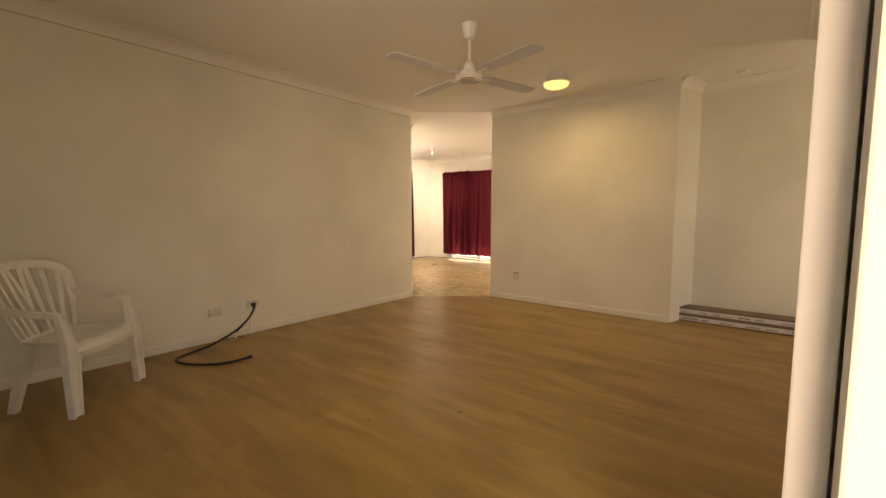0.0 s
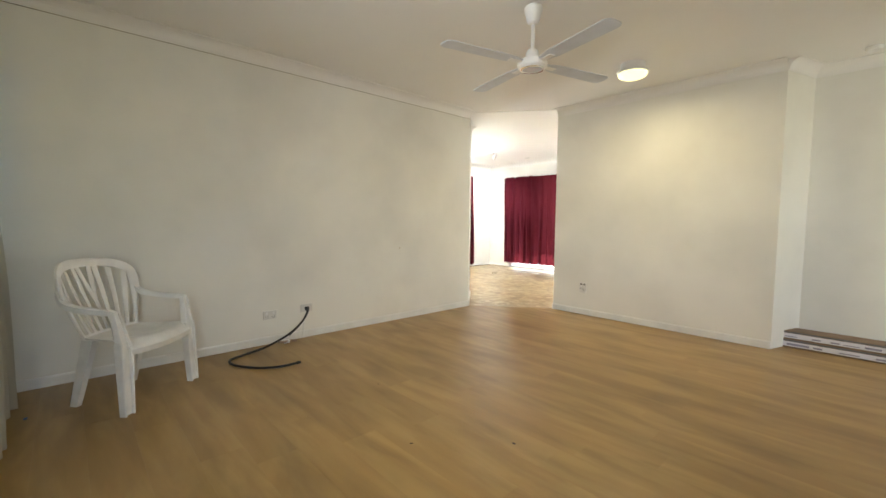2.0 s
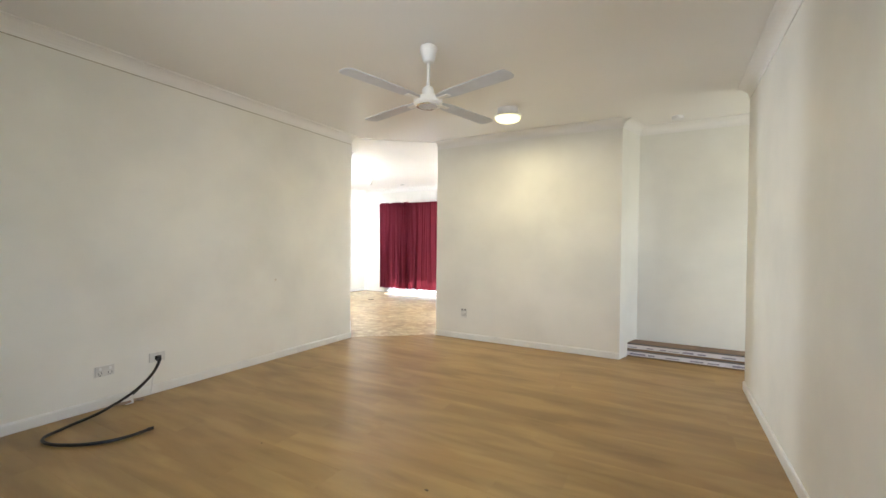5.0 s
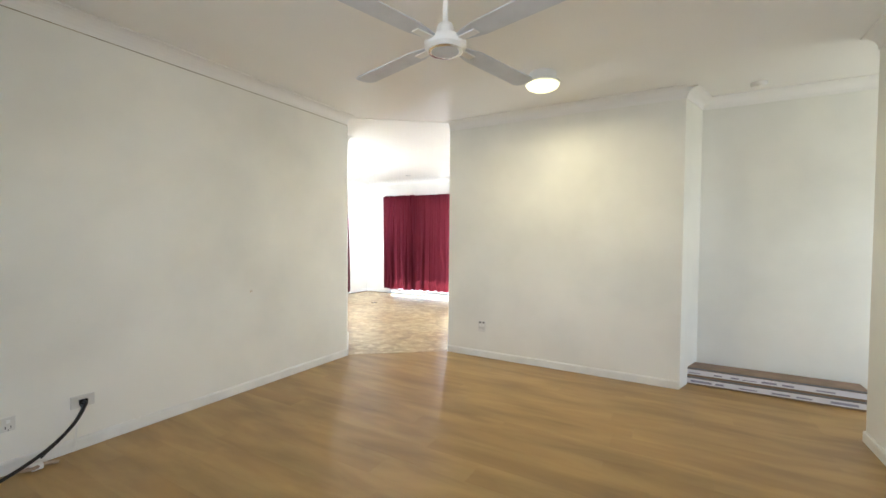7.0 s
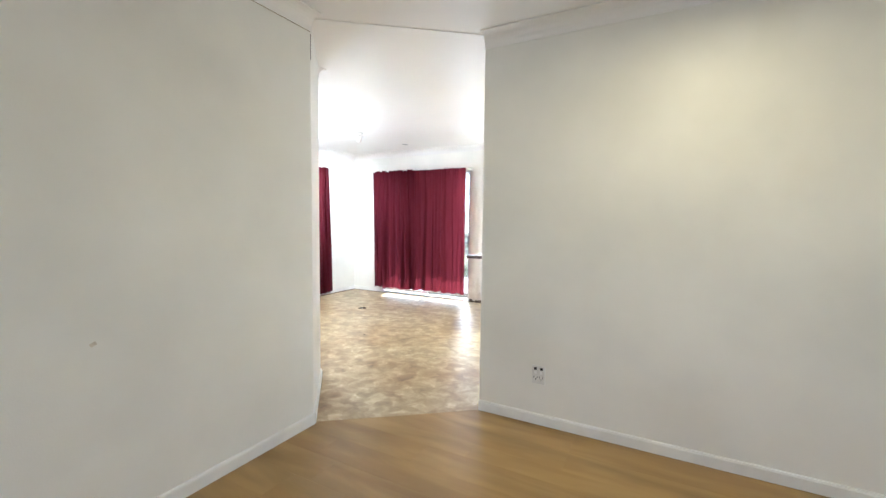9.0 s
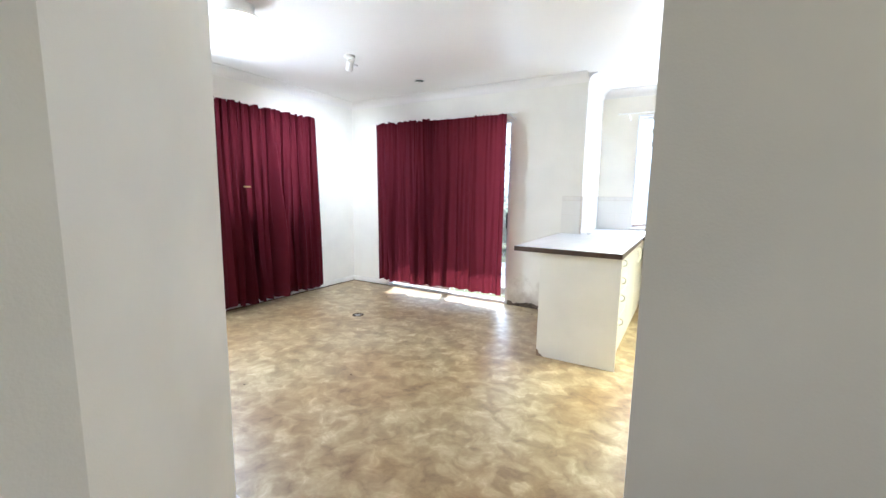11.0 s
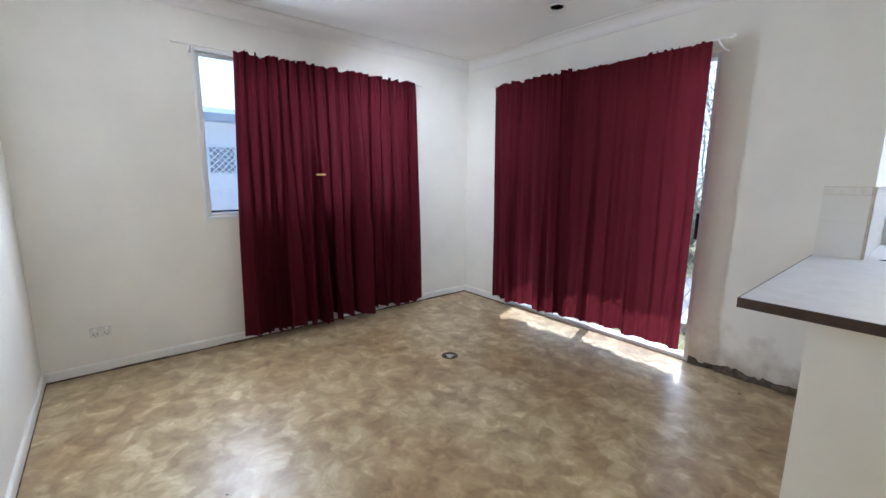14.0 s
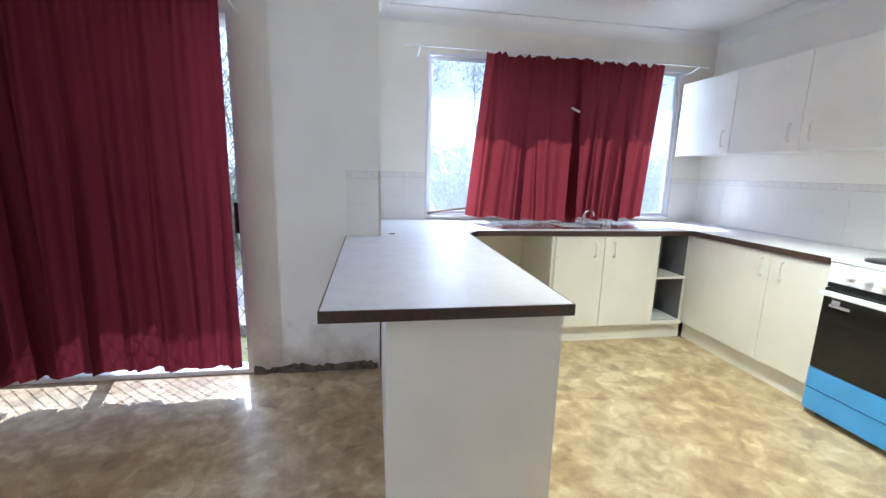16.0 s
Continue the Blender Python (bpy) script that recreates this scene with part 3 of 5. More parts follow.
w1 = window("window_1", "y", *W1, -6.71, -6.645, [7.07], "white aluminium sliding window behind maroon curtains")
part("mid_rail", boxes((-6.69, -6.665, 6.24, 7.91, 1.055, 1.066)), M_HOLE, w1, "dark flyscreen rail")
w3 = window("window_2", "x", *W3, 9.745, 9.81, [-1.84], "white aluminium kitchen window behind maroon curtains")
part("window_sill", boxes((-3.0, -0.68, 9.715, 9.744, 0.925, 0.94), bevel=0.004), M_TRIM, w3)
stick = bmesh.new()
add_tube(stick, [(-2.98, 9.74, 0.955), (-2.62, 9.735, 1.005), (-2.3, 9.73, 1.045)], 0.009, 8)
part("security_stick", stick, M_CARD, w3, "thin wooden rod wedged in the track")
w0 = window("window_3", "x", *FW, 0.02, 0.08, [-1.7], "white aluminium front window behind a cream curtain")

sd = structure(empty("door_1", pose(0, 0, 0)), "white aluminium sliding glass door with security screen", "door")
part("door_frame", frame_bm("x", -6.0, -4.20, 0.0, 2.16, 8.853, 8.96, 0.03), M_ALU, sd)
for p, q, c in ((-5.97, -5.05, 8.905), (-5.93, -5.01, 8.88)):
    part("leaf_frame", frame_bm("x", p, q, 0.05, 2.11, c - 0.012, c + 0.012, 0.045), M_ALU, sd)
    pane(sd, "x", p + 0.045, q - 0.045, 0.095, 2.065, c)
lat = part("latch", boxes((-4.275, -4.235, 8.925, 8.94, 0.90, 1.09), (-4.268, -4.256, 8.905, 8.926, 0.93, 1.06), bevel=0.003), M_BLACK, sd, "black plastic door latch")
scr = bmesh.new()
for k in range(-24, 44):
    for s in (1, -1):
        x0 = -5.95 + k * 0.075
        pts = []
        for z, x in ((0.06, x0), (2.1, x0 + s * 1.18)):
            pts.append((x, z))
        (xa, za), (xb, zb) = pts
        lo, hi = max(min(xa, xb), -5.94), min(max(xa, xb), -4.25)
        if hi - lo > 0.05:
            f = lambda x: za + (zb - za) * (x - xa) / (xb - xa)
            add_tube(scr, [(lo, 8.945, f(lo)), (hi, 8.945, f(hi))], 0.0028, 5)
part("security_screen", scr, M_SCREENBAR, sd, "white diamond-pattern security grille")

ent = structure(empty("door_2", pose(0, 0, 0)), "white entry door standing open against the wall", "door")
part("door_frame", boxes((0.632, 0.95, 0.93, 0.970, 0, 2.06), (0.78, 0.95, 0.10, 0.13, 0, 2.06), (0.78, 0.95, 0.13, 0.93, 2.03, 2.06), bevel=0.004), M_TRIM, ent)
leaf_m = pose(0.613, 0.985, 0.0, 0, 0, -10.6)
bm = bmesh.new()
add_box(bm, -0.018, 0.018, 0.0, 0.80, 0.012, 2.03, bevel=0.003, m=leaf_m)
leaf = part("leaf", bm, M_DOOR, ent)
bm = bmesh.new()
turn = leaf_m @ pose(-0.018, 0.735, 0.957, 0, -90, 0)
add_lathe(bm, [(0.031, 0.0), (0.032, 0.006), (0.024, 0.010), (0.011, 0.014), (0.010, 0.030), (0.016, 0.036), (0.025, 0.044), (0.0275, 0.056), (0.024, 0.068), (0.012, 0.075)], 28, turn)
part("knob", bm, M_BRASS, ent, "aged brass round knob", True)
bm = bmesh.new()
for b in ((-0.027, -0.018, 0.40, 0.415, 0.05, 0.83), (-0.027, -0.018, 0.685, 0.70, 0.05, 0.83), (-0.027, -0.018, 0.415, 0.685, 0.815, 0.83)):
    add_box(bm, *b, bevel=0.002, m=leaf_m)
part("panel_moulding", bm, M_TEAL, ent, "dark teal edging strip")
for z in (0.25, 1.05, 1.8):
    bm = bmesh.new()
    add_lathe(bm, [(0.004, 0), (0.004, 0.09)], 12, pose(0.640, 0.986, z))
    part("hinge", bm, M_BRASS, ent, smooth=True)


# ---- curtains ----
def curtain(name, axis, top, bottom, zt, zb, c, side, folds, amp, material, label, group="maroon curtains", seed=1, hem=None):
    """One hanging panel: top and bottom are spans along the axis, c the plane, side the way to the room."""
    rnd = random.Random(seed)
    base = empty(name)
    nx, nz = 240, 30
    waves = [(f * rnd.uniform(0.85, 1.15), rnd.uniform(0, 6.28), rnd.uniform(0.5, 1.0)) for f in (folds, folds * 1.63, folds * 0.41, folds * 2.7)]
    waves = [(f, ph, k * g) for (f, ph, k), g in zip(waves, (0.75, 0.55, 1.0, 0.28))]
    pleats = [(rnd.uniform(0, 1), rnd.uniform(0.008, 0.022), rnd.uniform(0.5, 1.4) * rnd.choice((1, 1, -0.8)), rnd.uniform(-0.04, 0.04), rnd.uniform(-0.4, 1.0)) for _ in range(int(folds * 2.4))]
    jag = [rnd.choice((0.0, 0.004, 0.010, 0.018, -0.014)) * (1.0 if amp > 0.03 else 0.55) for _ in range(34)]
    bm = bmesh.new()
    grid = []
    for j in range(nz + 1):
        v = j / nz
        row = []
        for i in range(nx + 1):
            u = i / nx
            uu = u + 0.012 * math.sin(5 * v + 9 * u)
            wv = sum(k * math.sin(6.283 * f * uu + ph + 0.5 * v * math.sin(7 * u)) for f, ph, k in waves) / 1.6
            wv = math.copysign(abs(wv) ** 0.8, wv)
            for pc, pw, pk, drift, late in pleats:
                wv += pk * math.exp(-(((u - pc - drift * v) / pw) ** 2)) * min(1.0, max(0.0, 0.35 + v - 0.5 * late))
            wv += 0.75 * math.sin(6.283 * folds * 3.7 * u + 1.7 * seed) * math.exp(-v * 11)
            grow = 0.35 + 0.65 * min(1, v * 1.6)
            a = (1 - v) * (top[0] + (top[1] - top[0]) * u) + v * (bottom[0] + (bottom[1] - bottom[0]) * u)
            a += (0.044 if amp > 0.06 else 0.012) * grow * math.cos(6.283 * waves[0][0] * u + waves[0][1])
            zz = zt + (zb - zt) * v
            if j == 0:
                k0 = min(int(u * 33), 32)
                ff = u * 33 - k0
                zz += 0.004 + (jag[k0] * (1 - ff) + jag[k0 + 1] * ff)
            if j == nz:
                zz += (hem(u) if hem else 0) + 0.008 * math.sin(6.283 * folds * u + seed)
            off = c + side * (0.012 + amp * grow * wv * min(1.0, 0.3 + 9.0 * min(u, 1 - u)))
            row.append(bm.verts.new((a, off, zz) if axis == "x" else (off, a, zz)))
        grid.append(row)
    for j in range(nz):
        for i in range(nx):
            bm.faces.new((grid[j][i], grid[j][i + 1], grid[j + 1][i + 1], grid[j + 1][i]))
    part("cloth", bm, material, base, smooth=True)
    return tagged(base, label, "curtain", group)


def curtain_rod(axis, a0, a1, c, z, wall, material, label):
    base = empty("curtain_rod")
    bm = bmesh.new()
    P = (lambda a, y, zz: (a, y, zz)) if axis == "x" else (lambda a, y, zz: (y, a, zz))
    add_tube(bm, [P(a0, c, z), P(a1, c, z)], 0.006, 10)
    part("rod", bm, material, base, smooth=True)
    for a in (a0 + 0.09, a1 - 0.06):
        bm = bmesh.new()
        add_tube(bm, curve_points([P(a, wall, z - 0.03), P(a, (wall + c) / 2, z - 0.028), P(a, c, z - 0.004)], 5), 0.007, 8)
        add_box(bm, *((a - 0.012, a + 0.012, min(wall, wall + 0.006 * (1 if c > wall else -1)), max(wall, wall + 0.006 * (1 if c > wall else -1))) if axis == "x" else (min(wall, wall + 0.006 * (1 if c > wall else -1)), max(wall, wall + 0.006 * (1 if c > wall else -1)), a - 0.012, a + 0.012)), z - 0.055, z - 0.005)
        part("bracket", bm, material, base, smooth=True)
    for a, s in ((a0, -1), (a1, 1)):
        bm = bmesh.new()
        add_tube(bm, [P(a, c, z), P(a + s * 0.012, c, z), P(a + s * 0.03, c, z)], [0.006, 0.011, 0.007], 10)
        part("finial", bm, material, base, smooth=True)
    return tagged(base, label, "curtain rod", "curtain rods")


MAROON = "maroon cloth curtain on a thin rod"
curtain("curtain", "y", (6.46, 7.03), (6.42, 7.08), 2.205, 0.075, -6.535, 1, 8.0, 0.066, M_MAROON, MAROON + " before the dining window", seed=3)
curtain("curtain", "y", (7.00, 8.03), (7.04, 8.07), 2.205, 0.075, -6.535, 1, 11.0, 0.066, M_MAROON, MAROON + " before the dining window", seed=8)
curtain("curtain", "x", (-6.013, -5.18), (-5.98, -5.14), 2.18, 0.14, 8.63, -1, 7.0, 0.040, M_MAROON, MAROON + " before the sliding door", seed=5)
curtain("curtain", "x", (-5.235, -4.193), (-5.235, -4.191), 2.18, 0.147, 8.665, -1, 6.0, 0.026, M_MAROON, MAROON + " before the sliding door", seed=12)
curtain("curtain", "x", (-2.562, -1.775), (-2.69, -1.73), 2.215, 0.955, 9.55, -1, 3.6, 0.040, M_MAROON_LIT, MAROON + " over the kitchen sink", seed=21, hem=lambda u: -0.045 * u)
curtain("curtain", "x", (-1.795, -1.007), (-1.80, -1.09), 2.215, 0.925, 9.575, -1, 4.0, 0.040, M_MAROON_LIT, MAROON + " over the kitchen sink", seed=33, hem=lambda u: 0.05 * abs(u - 0.5))
curtain_rod("y", 6.10, 8.12, -6.56, 2.212, -6.65, M_WHITE, "thin white curtain rod above the dining window")
curtain_rod("x", -6.07, -4.11, 8.655, 2.187, 8.85, M_WHITE, "thin white curtain rod above the sliding door")
curtain_rod("x", -3.17, -0.62, 9.575, 2.245, 9.75, M_WHITE, "thin white curtain rod above the kitchen window")
curtain("curtain", "x", (-3.16, -1.75), (-3.2, -1.72), 2.25, 0.02, 0.335, 1, 9.0, 0.035, M_CREAM, "cream cloth curtain hanging at the front window", "cream curtains", seed=40)
curtain_rod("x", -3.22, -0.2, 0.33, 2.262, 0.10, M_BRASS, "dark curtain rod above the front window")
for m, ob_mat, lab in ((pose(-6.46, 7.035, 1.345, 14, 0, 90), M_TAPE, "yellow plastic peg clipped to the maroon curtain"), (pose(-1.80, 9.525, 1.83, 0, 25, 0), M_WHITE, "white plastic peg clipped to the maroon curtain")):
    peg = obj("curtain_peg", boxes((-0.04, 0.04, -0.008, 0.008, -0.007, 0.007), bevel=0.003), ob_mat)
    peg.matrix_world = m
    tagged(peg, lab, "peg")

# grime along the foot of the dining skirting
rnd = random.Random(4)
bm = bmesh.new()
y = 5.22
while y < 8.8:
    step = rnd.uniform(0.12, 0.35)
    add_box(bm, -6.634, -6.624 + rnd.uniform(-0.003, 0.003), y, min(y + step, 8.83), 0.0, rnd.uniform(0.006, 0.013))
    y += step
x = -6.60
while x < -6.08:
    step = rnd.uniform(0.1, 0.2)
    add_box(bm, x, min(x + step, -6.05), 8.822 + rnd.uniform(-0.003, 0.003), 8.834, 0.0, rnd.uniform(0.005, 0.011))
    x += step
structure(obj("trim_grime", bm, M_SILT), "dark grime along the foot of the skirting", "trim")


# ---- lounge ----
def ceiling_fan(x, y, z, turn):
    f = empty("ceiling_fan", pose(x, y, z, 0, 0, turn))
    bm = bmesh.new()
    add_lathe(bm, [(0.030, H - z), (0.030, H - z - 0.016), (0.056, H - z - 0.017), (0.061, H - z - 0.024), (0.059, H - z - 0.045), (0.036, H - z - 0.118), (0.020, H - z - 0.128)], 32)
    part("canopy", bm, M_WHITE, f, smooth=True)
    bm = bmesh.new()
    add_lathe(bm, [(0.012, 0.08), (0.012, H - z - 0.1)], 16)
    part("down_rod", bm, M_WHITE, f, smooth=True)
    bm = bmesh.new()
    add_lathe(bm, [(0.044, 0.034), (0.045, 0.040), (0.043, 0.075), (0.034, 0.098), (0.018, 0.108)], 28)
    part("collar", bm, M_WHITE, f, smooth=True)
    bm = bmesh.new()
    add_lathe(bm, [(0.055, 0.036), (0.088, 0.030), (0.098, 0.015), (0.096, -0.008), (0.080, -0.022), (0.078, -0.022)], 40)
    part("motor_housing", bm, M_WHITE, f, smooth=True)
    bm = bmesh.new()
    add_lathe(bm, [(0.079, -0.020), (0.080, -0.026), (0.066, -0.028), (0.064, -0.024)], 40)
    part("trim_ring", bm, M_CHROME, f, "bright metal ring", True)
    bm = bmesh.new()
    add_lathe(bm, [(0.063, -0.0235), (0.063, -0.026), (0.02, -0.028)], 32)
    part("cap", bm, M_BLADE, f, smooth=True)
    for k in range(4):
        a = pose(0, 0, 0, 0, 0, 90 * k)
        bm = bmesh.new()
        add_box(bm, 0.07, 0.19, -0.020, 0.020, 0.004, 0.010, bevel=0.002, m=a)
        part("blade_arm", bm, M_WHITE, f)
        bm = bmesh.new()
        tilt = a @ pose(0, 0, 0.012, -4, 0, 0)
        outline = [(0.082, -0.024), (0.12, -0.036), (0.20, -0.055), (0.63, -0.062), (0.655, -0.054), (0.668, -0.034), (0.670, 0.0), (0.668, 0.034), (0.655, 0.054), (0.63, 0.062), (0.20, 0.055), (0.12, 0.036), (0.082, 0.024)]
        add_prism(bm, outline, 0.0, 0.005)
        bmesh.ops.transform(bm, matrix=tilt, verts=bm.verts)
        part("blade", bm, M_BLADE, f)
    return tagged(f, "white four-blade ceiling fan with metal blades", "ceiling fan")


ceiling_fan(-1.225, 2.967, 2.165, 75)


def oyster_light(x, y, r, m_shade, label):
    f = empty("ceiling_light", pose(x, y, H))
    bm = bmesh.new()
    add_lathe(bm, [(r * 0.80, 0.0), (r * 0.80, -0.058), (r * 1.02, -0.068), (r * 1.05, -0.074), (r * 1.02, -0.082), (r * 0.95, -0.086)], 40)
    part("base_ring", bm, M_WHITE, f, smooth=True)
    bm = bmesh.new()
    add_lathe(bm, [(r * 0.94, -0.082), (r * 0.98, -0.092), (r * 0.90, -0.109), (r * 0.68, -0.124), (r * 0.4, -0.133), (r * 0.1, -0.136)], 40)
    part("shade", bm, m_shade, f, "lit frosted glass dome", True)
    return tagged(f, label, "ceiling light")


oyster_light(-1.20, 4.455, 0.128, M_LAMP, "round frosted glass ceiling light, switched on")
lounge_lamp = new("lounge_lamp", bpy.data.lights.new("lounge_lamp", "AREA"))
lounge_lamp.data.shape, lounge_lamp.data.size, lounge_lamp.data.energy, lounge_lamp.data.color = "DISK", 0.22, 2.6, (1.0, 0.80, 0.42)
lounge_lamp.matrix_world = look((-1.20, 4.455, H - 0.140), (-1.20, 4.456, 0.0))

det = empty("smoke_alarm", pose(0.28, 5.47, H))
bm = bmesh.new()
add_lathe(bm, [(0.055, 0.0), (0.055, -0.012), (0.045, -0.030), (0.02, -0.034)], 28)
part("casing", bm, M_WHITE, det, smooth=True)
bm = bmesh.new()
add_lathe(bm, [(0.012, -0.033), (0.012, -0.037)], 16)
part("button", bm, M_WHITE, det, smooth=True)
tagged(det, "small round white smoke alarm on the ceiling", "smoke alarm")


def garden_chair(m):
    """Moulded resin armchair; faces +y in its own space, feet on z = 0."""
    ch = empty("garden_chair", m)
    seat_z = 0.415
    # seat: a dished slab with a rolled front edge that bows forward
    bm = bmesh.new()
    nx, ny = 14, 16
    tops, lows = [], []
    for j in range(ny + 1):
        v = j / ny
        hw = 0.185 + 0.055 * min(1.0, v * 1.3)
        rt, rl = [], []
        for i in range(nx + 1):
            u = 2 * i / nx - 1
            y = -0.15 + (0.375 + 0.028 * (1 - u * u)) * v
            roll = max(0.0, v - 0.80) / 0.20
            z = seat_z - 0.022 * (1 - u * u) * math.sin(math.pi * min(1, v * 0.9)) - 0.052 * roll ** 2.2 + 0.012 * v
            rt.append(bm.verts.new((hw * u, y, z)))
            rl.append(bm.verts.new((hw * u * 0.985, y - 0.006 * roll, z - 0.012 - 0.022 * roll)))
        tops.append(rt)
        lows.append(rl)
    for j in range(ny):
        for i in range(nx):
            bm.faces.new((tops[j][i], tops[j][i + 1], tops[j + 1][i + 1], tops[j + 1][i]))
            bm.faces.new((lows[j][i + 1], lows[j][i], lows[j + 1][i], lows[j + 1][i + 1]))
        bm.faces.new((tops[j][0], tops[j + 1][0], lows[j + 1][0], lows[j][0]))
        bm.faces.new((tops[j + 1][nx], tops[j][nx], lows[j][nx], lows[j + 1][nx]))
    for i in range(nx):
        bm.faces.new((tops[0][i + 1], tops[0][i], lows[0][i], lows[0][i + 1]))
        bm.faces.new((tops[ny][i], tops[ny][i + 1], lows[ny][i + 1], lows[ny][i]))
    part("seat", bm, M_CHAIR, ch, smooth=True)

    def back_point(u, v):
        """The curved shell of the back: u across, v up."""
        hw = 0.175 + 0.075 * min(1.0, v / 0.6) ** 0.8
        return Vector((hw * u, -0.145 - 0.195 * v + (0.02 + 0.085 * v) * u * u, 0.385 + 0.475 * v))

    def band(pts, half, thick):
        b = bmesh.new()
        rows = []
        for i, p in enumerate(pts):
            t = (pts[min(i + 1, len(pts) - 1)] - pts[max(i - 1, 0)]).normalized()
            n = Vector((-0.9 * p.x / 0.25, 1, 0.35)).normalized()
            n = (n - t * n.dot(t)).normalized()
            s = t.cross(n).normalized()
            h = half[i] if isinstance(half, list) else half
            rows.append([b.verts.new(p + a * s * h + c * n * thick) for a, c in ((-1, -0.6), (-0.7, -1), (0.7, -1), (1, -0.6), (1, 0.6), (0.7, 1), (-0.7, 1), (-1, 0.6))])
        for q, r in zip(rows, rows[1:]):
            for k in range(8):
                b.faces.new((q[k], q[(k + 1) % 8], r[(k + 1) % 8], r[k]))
        b.faces.new(rows[0])
        b.faces.new(list(reversed(rows[-1])))
        return b
    # rim: up one side, over the flattened arch and down
    side_v = (0.0, 0.15, 0.3, 0.45, 0.6, 0.72)
    rim = [back_point(-1, v) for v in side_v]
    for a in range(1, 14):
        th = math.pi * a / 14
        c = math.cos(th)
        rim.append(back_point(-math.copysign(abs(c) ** 0.72, c), 0.72 + 0.25 * math.sin(th) ** 0.72))
    rim += [back_point(1, v) for v in reversed(side_v)]
    n_side, n_arch = len(side_v), 13
    wide = [0.010, 0.011, 0.014, 0.020, 0.027, 0.028] + [0.027] * n_arch + [0.028, 0.027, 0.020, 0.014, 0.011, 0.010]
    part("back_rim", band(rim, wide, 0.008), M_CHAIR, ch, smooth=True)
    part("lower_rail", band([back_point(u, 0.035) for u in (-1, -0.66, -0.33, 0, 0.33, 0.66, 1)], 0.026, 0.007), M_CHAIR, ch, smooth=True)
    for k in (-3, -2, -1, 1, 2, 3):
        u0, u1 = k * 0.235, k * 0.285
        pts = [back_point(u0 + (u1 - u0) * v ** 1.4, 0.05 + (0.90 - 0.03 * abs(k) ** 1.3) * v) for v in (0, 0.2, 0.4, 0.6, 0.8, 1)]
        part("back_slat", band(pts, [0.012, 0.0125, 0.013, 0.014, 0.015, 0.016], 0.005), M_CHAIR, ch, smooth=True)
    for s in (-1, 1):
        pts = [back_point(s * 0.17 * max(0.0, v - 0.45) / 0.5, v) for v in (0.04, 0.25, 0.45, 0.6, 0.78, 0.94)]
        part("back_splat", band(pts, [0.010, 0.011, 0.013, 0.014, 0.015, 0.016], 0.005), M_CHAIR, ch, smooth=True)

    def shell_leg(name, top, foot, wt, wf, face):
        """A tapered channel: (half width, half depth) at top and foot; face +1 opens to the front, -1 to the back."""
        b = bmesh.new()
        section = ((-1, -1), (1, -1), (1, 0.8), (0.86, 1), (0.68, 0.9), (0.60, 0.25), (-0.60, 0.25), (-0.68, 0.9), (-0.86, 1), (-1, 0.8))
        rows = []
        for t in (0, 0.25, 0.5, 0.75, 1):
            p = Vector(top).lerp(Vector(foot), t)
            hx, hy = wt[0] + (wf[0] - wt[0]) * t, wt[1] + (wf[1] - wt[1]) * t
            rows.append([b.verts.new((p.x + a * hx, p.y + face * c * hy, p.z)) for a, c in section])
        n = len(section)
        for q, r in zip(rows, rows[1:]):
            for k in range(n):
                b.faces.new((q[k], q[(k + 1) % n], r[(k + 1) % n], r[k]))
        b.faces.new(rows[0])
        b.faces.new(list(reversed(rows[-1])))
        part(name, b, M_CHAIR, ch)
    for s in (-1, 1):
        arm = curve_points([back_point(s, 0.80), (s * 0.255, -0.205, 0.70), (s * 0.262, -0.160, 0.640), (s * 0.268, -0.06, 0.617), (s * 0.272, 0.06, 0.608), (s * 0.272, 0.135, 0.603), (s * 0.270, 0.168, 0.592)], 6)
        bm = bmesh.new()
        rows = []
        for i, p in enumerate(arm):
            k = i / (len(arm) - 1)
            hw = 0.017 + 0.008 * math.sin(math.pi * min(1.0, k * 1.1))
            rows.append([bm.verts.new((p.x + a * hw, p.y, p.z + c)) for a, c in ((-1, -0.024), (-0.8, 0.004), (0, 0.009), (0.8, 0.004), (1, -0.024), (0.7, -0.008), (-0.7, -0.008))])
        for q, r in zip(rows, rows[1:]):
            for k in range(7):
                bm.faces.new((q[k], q[(k + 1) % 7], r[(k + 1) % 7], r[k]))
        bm.faces.new(rows[0])
        bm.faces.new(list(reversed(rows[-1])))
        part("armrest", bm, M_CHAIR, ch, smooth=True)
        shell_leg("arm_post", (s * 0.270, 0.158, 0.594), (s * 0.255, 0.195, 0.395), (0.020, 0.016), (0.034, 0.024), 1)
        shell_leg("front_leg", (s * 0.256, 0.195, 0.420), (s * 0.268, 0.212, 0.0), (0.042, 0.027), (0.034, 0.020), 1)
        shell_leg("back_leg", (s * 0.185, -0.095, 0.405), (s * 0.200, -0.195, 0.0), (0.022, 0.038), (0.016, 0.024), -1)
    return tagged(ch, "white moulded resin garden armchair with slatted back", "chair")


garden_chair(pose(-2.815, 0.928, 0.0, 0, 0, -48.1))


